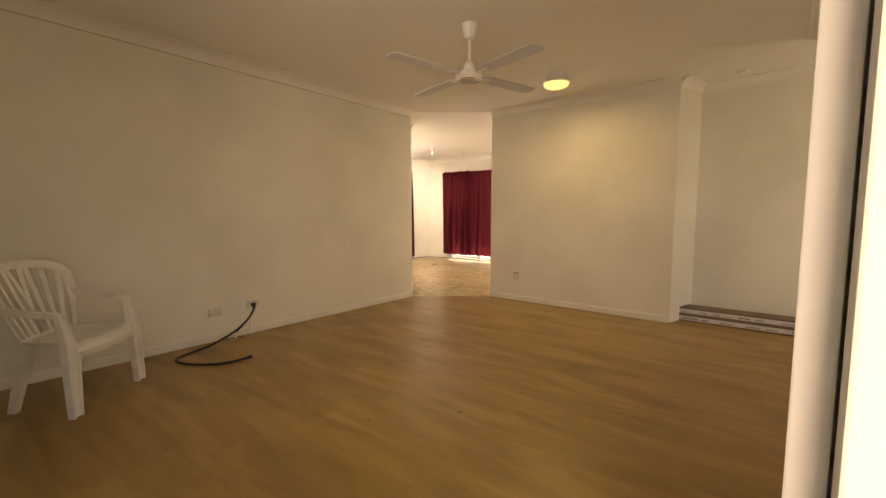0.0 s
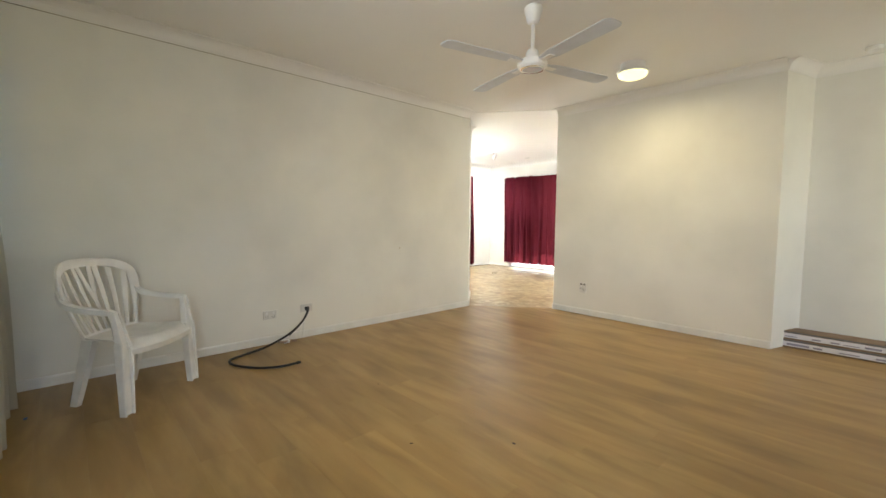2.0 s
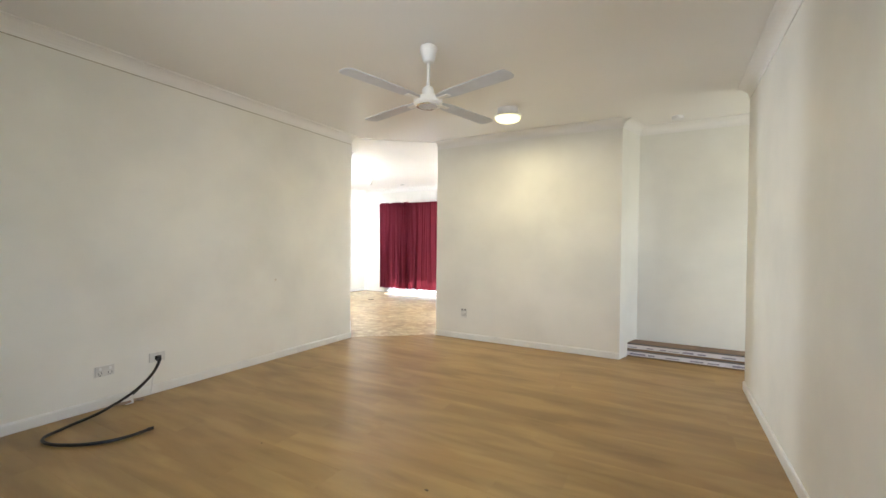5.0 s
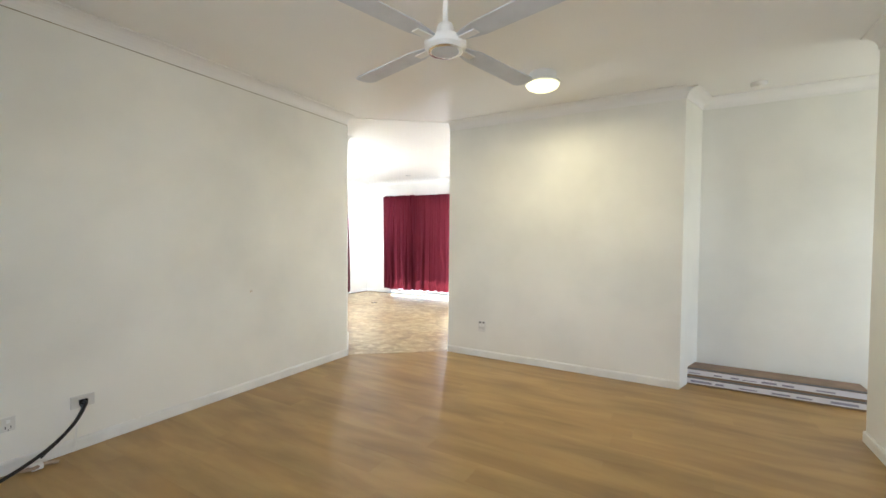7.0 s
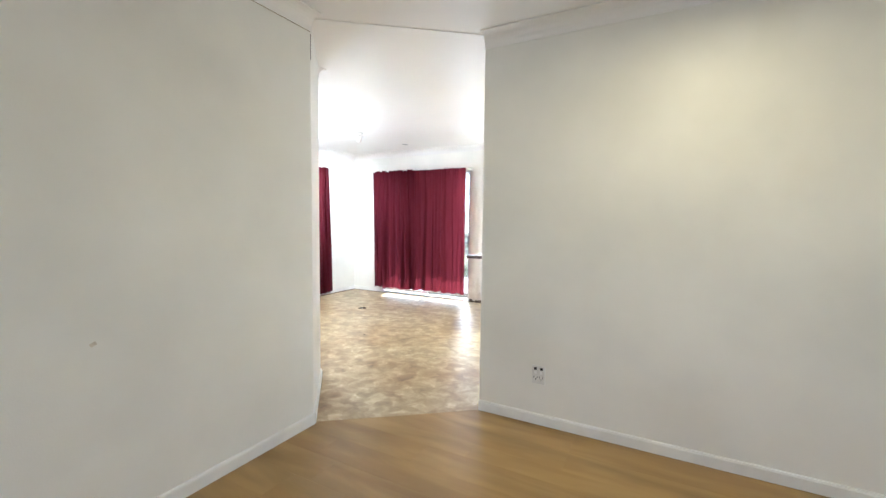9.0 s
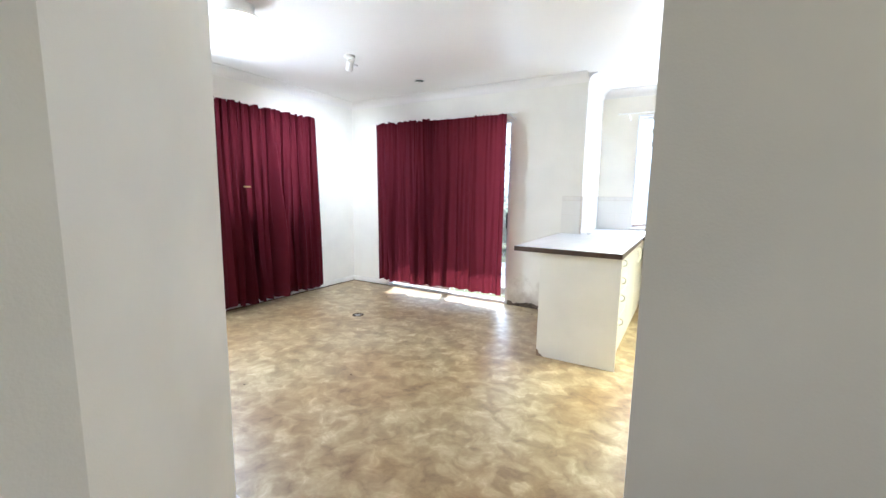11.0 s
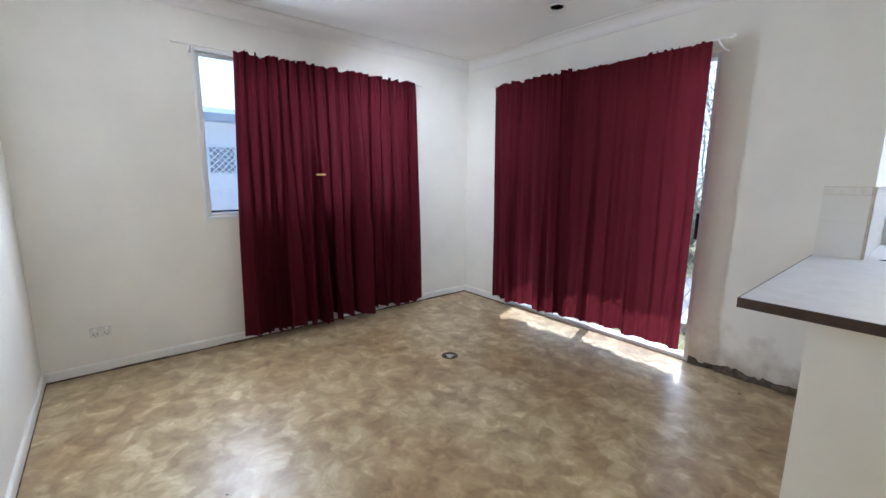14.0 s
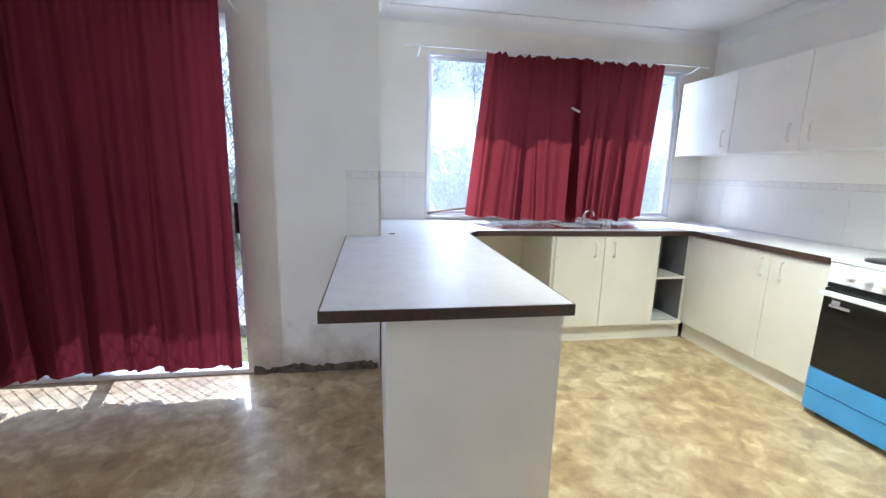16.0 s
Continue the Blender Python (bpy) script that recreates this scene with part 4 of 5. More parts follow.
def socket_plate(name, m, w, h, holes, label):
    """A wall plate; its own -y looks into the room."""
    e = empty(name, m)
    part("plate", boxes((-w / 2, w / 2, -0.009, 0.0, -h / 2, h / 2), bevel=0.003), M_SOCKET, e)
    part("mounting_block", boxes((-w / 2 - 0.003, w / 2 + 0.003, -0.004, 0.0, -h / 2 - 0.003, h / 2 + 0.003)), M_TRIM, e)
    for hx in holes:
        bm = boxes((hx - 0.008, hx + 0.008, -0.0145, -0.0095, 0.008, 0.026), bevel=0.0015)
        part("rocker", bm, M_WHITE, e)
        bm = boxes((hx - 0.012, hx - 0.009, -0.0108, -0.0098, -0.022, -0.008), (hx + 0.009, hx + 0.012, -0.0108, -0.0098, -0.022, -0.008), (hx - 0.0015, hx + 0.0015, -0.0108, -0.0098, -0.034, -0.024))
        part("slots", bm, M_HOLE, e)
    return tagged(e, label, "power outlet", "wall plates")


socket_plate("power_outlet", pose(-3.34, 1.985, 0.265, 0, 0, 90), 0.115, 0.072, (-0.03, 0.03), "white double power outlet on the lounge wall")
aer = empty("antenna_outlet", pose(-3.34, 2.33, 0.285, 0, 0, 90))
part("plate", boxes((-0.057, 0.057, -0.012, 0.0, -0.036, 0.036), bevel=0.003), M_SOCKET, aer)
part("cable_gland", boxes((-0.02, 0.02, -0.03, -0.011, -0.02, 0.012), bevel=0.004), M_HOLE, aer)
tagged(aer, "white wall plate with black cables plugged in", "outlet", "wall plates")
socket_plate("power_outlet", pose(-2.07, 5.306, 0.33), 0.082, 0.115, (-0.018, 0.018), "white upright power outlet on the partition")
dots = empty("outlet_cover", pose(-2.07, 5.296, 0.372))
for hx in (-0.02, 0.02):
    part("opening", boxes((hx - 0.009, hx + 0.009, -0.003, 0.0, -0.008, 0.008), bevel=0.001), M_HOLE, dots)
part("strip", boxes((-0.036, 0.036, 0.0, 0.0025, -0.012, 0.012)), M_SOCKET, dots)
tagged(dots, "narrow cover strip with two dark openings on the outlet", "cover strip", "wall plates")
socket_plate("power_outlet", pose(-6.65, 5.515, 0.285, 0, 0, 90), 0.115, 0.072, (-0.03, 0.03), "white double power outlet on the dining wall")

cab = empty("loose_cable")
bm = bmesh.new()
add_tube(bm, curve_points([(-3.315, 2.33, 0.285), (-3.27, 2.32, 0.275), (-3.22, 2.24, 0.19), (-3.19, 2.10, 0.10), (-3.16, 1.90, 0.035), (-3.13, 1.70, 0.011), (-3.06, 1.57, 0.011), (-2.93, 1.56, 0.011), (-2.78, 1.64, 0.011), (-2.69, 1.74, 0.011), (-2.65, 1.84, 0.012), (-2.63, 1.93, 0.02)], 8), 0.0095, 10)
part("sheath", bm, M_FLEX, cab, smooth=True)
bm = bmesh.new()
add_tube(bm, curve_points([(-3.315, 2.315, 0.272), (-3.26, 2.30, 0.255), (-3.215, 2.22, 0.17), (-3.19, 2.10, 0.085)], 8), 0.007, 8)
part("second_lead", bm, M_FLEX, cab, smooth=True)
bm = bmesh.new()
add_tube(bm, [(-2.63, 1.93, 0.02), (-2.62, 1.96, 0.024)], [0.012, 0.010], 10)
part("taped_end", bm, M_BLACK, cab, "black taped cable end", True)
tagged(cab, "thick black cable curling from the wall onto the floor", "cable")

scuff = obj("wall_scuff", boxes((-0.0015, 0.0, -0.011, 0.011, -0.009, 0.006), bevel=0.0005), M_GROUT)
scuff.matrix_world = pose(-3.3385, 3.45, 0.82, 25, 0, 0)
tagged(scuff, "small brown scuff mark on the lounge wall", "scuff mark")
deb = empty("cable_clamp", pose(-3.27, 2.10, 0.0))
bm = bmesh.new()
add_tube(bm, curve_points([(-0.02, -0.06, 0.012), (0.03, -0.02, 0.02), (0.0, 0.04, 0.014), (0.03, 0.09, 0.012)], 6), 0.010, 8)
part("lead", bm, M_COPPER, deb, smooth=True)
part("plug", boxes((-0.02, 0.025, -0.02, 0.03, 0.0, 0.028), bevel=0.006), M_WHITE, deb)
tagged(deb, "small brown lead and plug lying by the skirting", "plug")
ca2 = empty("wall_lead")
bm = bmesh.new()
add_tube(bm, curve_points([(-3.322, 2.30, 0.15), (-3.318, 2.29, 0.10), (-3.312, 2.285, 0.05), (-3.30, 2.27, 0.01)], 6), 0.006, 8)
part("lead", bm, M_TRIM, ca2, smooth=True)
tagged(ca2, "short cream lead hanging over the skirting", "cable")


def carton(z, x0, x1, y0, y1, h, seed):
    rnd = random.Random(seed)
    c = empty("flooring_carton", pose(0, 0, z))
    part("box", boxes((x0, x1, y0, y1, 0.0, h), bevel=0.004), M_CARD, c)
    part("label_band", boxes((x0 + 0.015, x1 - 0.012, y0 - 0.0015, y0 - 0.0003, 0.014, h - 0.018)), M_LABEL, c, "white printed band")
    x = x0 + 0.05
    while x < x1 - 0.12:
        w = rnd.uniform(0.05, 0.16)
        part("print", boxes((x, min(x + w, x1 - 0.03), y0 - 0.0024, y0 - 0.0014, 0.024, 0.024 + rnd.uniform(0.006, 0.018))), M_INK, c)
        x += w + rnd.uniform(0.02, 0.14)
    part("lid_edge", boxes((x0, x1, y0 - 0.0012, y0 - 0.0002, h - 0.014, h - 0.002)), M_DARKIN, c)
    return tagged(c, "long flat carton of laminate boards with printed band", "carton", "flooring cartons")


carton(0.0, -0.19, 1.03, 5.50, 5.72, 0.075, 2)
carton(0.0755, -0.205, 1.01, 5.505, 5.715, 0.075, 7)
stp = empty("door_stop", pose(0.80, 2.346, 0.311))
part("base", boxes((-0.006, 0.0, -0.014, 0.014, -0.040, 0.028), bevel=0.002), M_WHITE, stp)
part("catch", boxes((-0.022, -0.0062, -0.010, 0.010, -0.024, 0.012), bevel=0.004), M_WHITE, stp)
tagged(stp, "white plastic door stop on the lounge wall", "door stop")


# ---- passage switches at the kitchen entry ----
def switch_plate(y, z, h, n, label):
    e = empty("light_switch", pose(-2.488 - 0.0294 * (y - 5.31), y, z, 0, 0, -90))
    part("plate", boxes((-0.026, 0.026, -0.009, 0.0, -h / 2, h / 2), bevel=0.003), M_WHITE, e)
    for k in range(n):
        zz = (k - (n - 1) / 2) * h / (n + 0.6)
        part("rocker", boxes((0.002, 0.014, -0.016, -0.009, zz - 0.006, zz + 0.006), bevel=0.002), M_WHITE, e)
    return tagged(e, label, "light switch", "wall plates")


switch_plate(5.61, 1.48, 0.13, 3, "white three-gang light switch on the kitchen corner")
switch_plate(6.08, 1.335, 0.115, 1, "white single light switch on the kitchen corner")


# ---- dining ----
drain = empty("floor_drain", pose(-5.363, 7.526, 0.0))
bm = bmesh.new()
add_lathe(bm, [(0.062, 0.001), (0.060, 0.004), (0.044, 0.005), (0.042, 0.0015)], 28)
part("grimy_ring", bm, M_SILT, drain, smooth=True)
bm = bmesh.new()
add_lathe(bm, [(0.040, 0.0015), (0.038, 0.003)], 24)
part("grate", bm, M_STEEL, drain, smooth=True)
tagged(drain, "small round floor waste with a grimy rim", "floor drain")

dl = empty("downlight_hole", pose(-5.12, 8.30, H))
bm = bmesh.new()
add_lathe(bm, [(0.048, -0.001), (0.046, -0.003), (0.03, -0.003)], 28)
part("recess", bm, M_HOLE, dl, smooth=True)
bm = bmesh.new()
add_lathe(bm, [(0.055, 0.0), (0.055, -0.003), (0.049, -0.003)], 28)
part("rim", bm, M_WHITE, dl, smooth=True)
tagged(dl, "dark empty downlight hole in the dining ceiling", "downlight")

sp = empty("spotlight", pose(-5.22, 7.30, H))
bm = bmesh.new()
add_lathe(bm, [(0.05, 0.0), (0.05, -0.02), (0.02, -0.028)], 24)
part("base", bm, M_WHITE, sp, smooth=True)
bm = bmesh.new()
add_tube(bm, [(0, 0, -0.025), (0.0, 0.0, -0.05)], 0.008, 8)
part("stem", bm, M_STEEL, sp, smooth=True)
bm = bmesh.new()
add_tube(bm, [(0.03, 0.02, -0.035), (0.01, 0.0, -0.055), (-0.035, 0.03, -0.11)], [0.020, 0.030, 0.034], 16)
part("lamp_head", bm, M_WHITE, sp, smooth=True)
tagged(sp, "small white swivel spotlight on the dining ceiling", "spotlight")
# Fill added to brighten the west wall; the spotlight isn't known to be on.
spot = new("spot_fill", bpy.data.lights.new("spot_fill", "SPOT"))
spot.data.energy, spot.data.color, spot.data.spot_size, spot.data.spot_blend, spot.data.shadow_soft_size = 56.0, (1.0, 0.98, 0.95), radians(105), 1.0, 0.04
spot.matrix_world = look((-5.27, 7.345, 2.41), (-6.65, 8.25, 1.15))
jb = empty("ceiling_socket", pose(-5.38, 7.53, H))
bm = bmesh.new()
add_lathe(bm, [(0.035, 0.0), (0.035, -0.012), (0.012, -0.016)], 20)
part("cap", bm, M_ALU, jb, smooth=True)
tagged(jb, "small capped light fitting on the dining ceiling", "light fitting")
oyster_light(-5.16, 6.16, 0.13, M_DOWN, "round frosted dining ceiling light, switched on")

dining_lamp = new("dining_lamp", bpy.data.lights.new("dining_lamp", "AREA"))
dining_lamp.data.shape, dining_lamp.data.size, dining_lamp.data.energy, dining_lamp.data.color = "DISK", 0.22, 2.4, (1.0, 0.88, 0.66)
dining_lamp.matrix_world = look((-5.16, 6.16, H - 0.140), (-5.16, 6.161, 0.0))
# Fitting and lamp are out of view, added for the warm light on the kitchen floor.
kd = empty("downlight", pose(-1.75, 7.75, H))
bm = bmesh.new()
add_lathe(bm, [(0.056, 0.0), (0.056, -0.004), (0.046, -0.006)], 28)
part("rim", bm, M_WHITE, kd, smooth=True)
bm = bmesh.new()
add_lathe(bm, [(0.045, -0.004), (0.030, -0.0065), (0.01, -0.007)], 28)
part("lens", bm, M_DOWN, kd, "lit frosted lens", True)
tagged(kd, "unseen kitchen downlight, put in for the warm floor light", "downlight")
unseen_kitchen_lamp = new("unseen_kitchen_lamp", bpy.data.lights.new("unseen_kitchen_lamp", "SPOT"))
unseen_kitchen_lamp.data.energy, unseen_kitchen_lamp.data.color, unseen_kitchen_lamp.data.spot_size, unseen_kitchen_lamp.data.spot_blend, unseen_kitchen_lamp.data.shadow_soft_size = 225.0, (1.0, 0.94, 0.62), radians(98), 1.0, 0.04
unseen_kitchen_lamp.matrix_world = look((-1.75, 7.75, 2.53), (-1.75, 7.751, 0.0))

# ---- kitchen ----
def handle(parent, m, length=0.115):
    """Bow handle; along its own z, standing off towards -y."""
    bm = bmesh.new()
    add_tube(bm, curve_points([(0, 0, -length / 2), (0, -0.022, -length / 2 + 0.008), (0, -0.026, 0), (0, -0.022, length / 2 - 0.008), (0, 0, length / 2)], 5), 0.0058, 8)
    bmesh.ops.transform(bm, matrix=m, verts=bm.verts)
    return part("handle", bm, M_CAB, parent, "white bow handle", True)


def base_unit(name, body, doors, label, facing):
    """body: box; doors: (box, handle pose) list."""
    c = empty(name)
    part("body", boxes(body), M_CAB, c)
    for b, h in doors:
        d = part("door", boxes(b, bevel=0.003), M_CAB, c)
        if h is not None:
            handle(d, h)
    return tagged(c, label, "cabinet", "kitchen cabinets")


base_unit("base_cabinet", (-2.09, -1.235, 9.10, 9.745, 0.13, 0.858), [((-2.086, -1.691, 9.082, 9.0995, 0.135, 0.852), pose(-1.764, 9.082, 0.755)), ((-1.687, -1.236, 9.082, 9.0995, 0.135, 0.852), pose(-1.612, 9.082, 0.755))], "cream two-door base cabinet under the sink", "y")
ou = empty("open_cabinet")
bm = bmesh.new()
for b in ((-1.234, -1.218, 9.085, 9.745, 0.13, 0.858), (-0.94, -0.924, 9.12, 9.745, 0.13, 0.858), (-1.218, -0.94, 9.085, 9.745, 0.13, 0.148)):
    add_box(bm, *b)
part("body", bm, M_CAB, ou)
# Dark sheets added at back and sides put the shade into the colour.
part("back", boxes((-1.218, -0.94, 9.40, 9.412, 0.149, 0.858)), M_DARKIN, ou, "dark back sheet standing in for inner shade")
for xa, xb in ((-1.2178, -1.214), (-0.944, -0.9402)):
    part("shade_liner", boxes((xa, xb, 9.13, 9.40, 0.149, 0.858)), M_DARKIN, ou, "dark side sheet standing in for inner shade")
part("shelf", boxes((-1.213, -0.945, 9.10, 9.398, 0.505, 0.521)), M_CAB, ou)
part("loose_board", boxes((-1.20, -0.96, 9.12, 9.38, 0.149, 0.160)), M_CABIN, ou)
tagged(ou, "doorless cream base cabinet with one shelf", "cabinet", "kitchen cabinets")
base_unit("base_cabinet", (-0.912, -0.385, 8.07, 9.60, 0.13, 0.858), [((-0.93, -0.9125, 8.432, 9.078, 0.135, 0.852), pose(-0.93, 8.479, 0.755, 0, 0, -90)), ((-0.93, -0.9125, 8.07, 8.428, 0.135, 0.852), pose(-0.93, 8.344, 0.755, 0, 0, -90))], "cream two-door base cabinet beside the stove", "x")
structure(obj("trim_kickboard", boxes((-2.09, -0.924, 9.125, 9.14, 0.0, 0.128)), M_CAB), "cream kickboard under the cabinets", "trim")
structure(obj("trim_kickboard", boxes((-0.895, -0.88, 8.07, 9.12, 0.0, 0.128)), M_CAB), "cream kickboard under the cabinets", "trim")
structure(obj("trim_cabinet_end", boxes((-2.11, -2.092, 9.10, 9.745, 0.0, 0.858)), M_CAB), "cream cabinet end panel", "trim")

pen = empty("peninsula_cabinet")
part("body", boxes((-3.368, -2.812, 7.51, 9.74, 0.13, 0.858)), M_CAB, pen)
bm = bmesh.new()
add_prism(bm, [(-3.39, 0.03), (-3.36, 0.0), (-2.79, 0.0), (-2.79, 0.86), (-3.39, 0.86)], -7.508, -7.49)
bmesh.ops.transform(bm, matrix=Matrix(((1, 0, 0, 0), (0, 0, -1, 0), (0, 1, 0, 0), (0, 0, 0, 1))), verts=bm.verts)
part("end_panel", bm, M_CAB, pen, "cream end panel with a chipped lower corner")
bm = bmesh.new()
add_prism(bm, [(-3.389, 0.0), (-3.335, 0.0), (-3.345, 0.012), (-3.366, 0.022), (-3.374, 0.045), (-3.389, 0.058)], -7.4895, -7.4865)
bmesh.ops.transform(bm, matrix=Matrix(((1, 0, 0, 0), (0, 0, -1, 0), (0, 1, 0, 0), (0, 0, 0, 1))), verts=bm.verts)
part("chip", bm, M_CARD, pen, "bare brown chipped corner")
part("back_panel", boxes((-3.386, -3.370, 7.51, 8.845, 0.0, 0.86)), M_CAB, pen)
part("kickboard", boxes((-2.86, -2.845, 7.51, 9.70, 0.0, 0.128)), M_CAB, pen)
for z0, z1 in ((0.135, 0.40), (0.405, 0.585), (0.59, 0.72), (0.725, 0.852)):
    dr = part("drawer", boxes((-2.811, -2.794, 7.512, 7.98, z0, z1), bevel=0.003), M_CAB, pen)
    handle(dr, pose(-2.794, 7.60, z1 - 0.04, 0, 0, 90), 0.05)
d = part("door", boxes((-2.811, -2.794, 7.985, 8.60, 0.135, 0.852), bevel=0.003), M_CAB, pen)
handle(d, pose(-2.794, 8.52, 0.755, 0, 0, 90))
d = part("door", boxes((-2.811, -2.794, 8.605, 9.07, 0.135, 0.852), bevel=0.003), M_CAB, pen)
handle(d, pose(-2.794, 8.66, 0.755, 0, 0, 90))
tagged(pen, "cream peninsula cabinet with drawers and chipped end panel", "cabinet", "kitchen cabinets")

bt = empty("worktop")
ZB, ZT = 0.8605, 0.897
for pts in ([(-3.585, 7.435), (-2.787, 7.435), (-2.787, 8.95), (-2.70, 9.085), (-2.50, 9.085), (-2.50, 9.748), (-3.393, 9.748), (-3.393, 8.848), (-3.60, 8.848)],
            [(-2.50, 9.085), (-1.98, 9.085), (-1.98, 9.748), (-2.50, 9.748)],
            [(-1.98, 9.085), (-1.54, 9.085), (-1.54, 9.24), (-1.98, 9.24)],
            [(-1.98, 9.60), (-1.54, 9.60), (-1.54, 9.748), (-1.98, 9.748)],
            [(-1.54, 9.085), (-0.935, 9.085), (-0.935, 8.065), (-0.382, 8.065), (-0.382, 9.748), (-1.54, 9.748)]):
    part("surface", prism(pts, ZB, ZT), M_BENCH, bt)
bm = bmesh.new()


def lip(p, q, n):
    d = Vector((n[0], n[1], 0)).normalized() * 0.006
    add_prism(bm, [(p[0], p[1]), (q[0], q[1]), (q[0] + d.x, q[1] + d.y), (p[0] + d.x, p[1] + d.y)], ZB - 0.002, ZT - 0.001)


for p, q, n in (((-3.60, 8.848), (-3.585, 7.435), (-1, 0)), ((-3.591, 7.435), (-2.781, 7.435), (0, -1)), ((-2.787, 7.435), (-2.787, 8.95), (1, 0)), ((-2.787, 8.95), (-2.70, 9.085), (0.84, -0.54)), ((-2.70, 9.085), (-0.941, 9.085), (0, -1)), ((-0.935, 9.079), (-0.935, 8.065), (-1, 0))):
    lip(p, q, n)
part("edging", bm, M_EDGE, bt, "dark brown wood-look edge strip")
bm = bmesh.new()
add_lathe(bm, [(0.022, ZT), (0.021, ZT + 0.0015), (0.01, ZT + 0.0012)], 20, pose(-3.313, 8.933, 0))
part("cable_hole", bm, M_HOLE, bt, "dark round hole")
tagged(bt, "white laminate worktop with dark brown edging", "worktop")

sk = empty("kitchen_sink")
bm = bmesh.new()
for b in ((-2.48, -1.96, 9.16, 9.66, ZT + 0.0005, ZT + 0.006), (-1.56, -1.16, 9.16, 9.66, ZT + 0.0005, ZT + 0.006), (-1.96, -1.56, 9.16, 9.25, ZT + 0.0005, ZT + 0.006), (-1.96, -1.56, 9.59, 9.66, ZT + 0.0005, ZT + 0.006)):
    add_box(bm, *b, bevel=0.002)
for k in range(7):
    part("ridge", boxes((-2.42, -2.02, 9.24 + k * 0.055, 9.25 + k * 0.055, ZT + 0.006, ZT + 0.0085)), M_STEEL, sk)
part("drainer", bm, M_STEEL, sk)
bm = bmesh.new()
for b in ((-1.965, -1.95, 9.245, 9.595, 0.75, ZT), (-1.57, -1.555, 9.245, 9.595, 0.75, ZT), (-1.95, -1.57, 9.245, 9.26, 0.75, ZT), (-1.95, -1.57, 9.58, 9.595, 0.75, ZT), (-1.965, -1.555, 9.245, 9.595, 0.74, 0.75)):
    add_box(bm, *b)
part("bowl", bm, M_STEEL, sk)
tagged(sk, "stainless steel sink with drainer set in the worktop", "sink")
tp = empty("mixer_tap", pose(-1.66, 9.50, ZT + 0.006))
bm = bmesh.new()
add_lathe(bm, [(0.026, 0), (0.026, 0.01), (0.018, 0.02), (0.017, 0.07), (0.012, 0.08)], 20)
part("body", bm, M_CHROME, tp, smooth=True)
bm = bmesh.new()
add_tube(bm, curve_points([(0, 0, 0.06), (0.0, -0.02, 0.10), (0.01, -0.07, 0.125), (0.015, -0.12, 0.105), (0.016, -0.135, 0.075)], 6), 0.010, 10)
part("spout", bm, M_CHROME, tp, smooth=True)
bm = bmesh.new()
add_tube(bm, [(0.0, 0.0, 0.08), (0.05, -0.01, 0.12)], [0.009, 0.006], 10)
part("lever", bm, M_CHROME, tp, smooth=True)
tagged(tp, "chrome mixer tap beside the sink", "tap")
jar = empty("white_cup", pose(-1.50, 9.40, ZT + 0.006))
bm = bmesh.new()
add_lathe(bm, [(0.028, 0.0), (0.034, 0.01), (0.036, 0.045), (0.033, 0.045), (0.030, 0.012)], 24)
part("bowl", bm, M_ENAMEL, jar, smooth=True)
tagged(jar, "small white cup standing on the drainer", "cup")


def wall_unit(y0, y1, doors, label):
    c = empty("wall_cabinet")
    part("body", boxes((-0.692, -0.382, y0, y1, 1.505, 2.12)), M_CAB, c)
    for p, q, hy in doors:
        d = part("door", boxes((-0.71, -0.6925, p + 0.002, q - 0.002, 1.50, 2.12), bevel=0.003), M_CAB, c)
        handle(d, pose(-0.71, hy, 1.62, 0, 0, -90))
    return tagged(c, label, "cabinet", "kitchen cabinets")


wall_unit(9.12, 9.70, [(9.12, 9.70, 9.184)], "white single-door wall cabinet beside the window")
wall_unit(8.04, 9.118, [(8.578, 9.118, 8.648), (8.04, 8.578, 8.506)], "white two-door wall cabinet above the worktop")


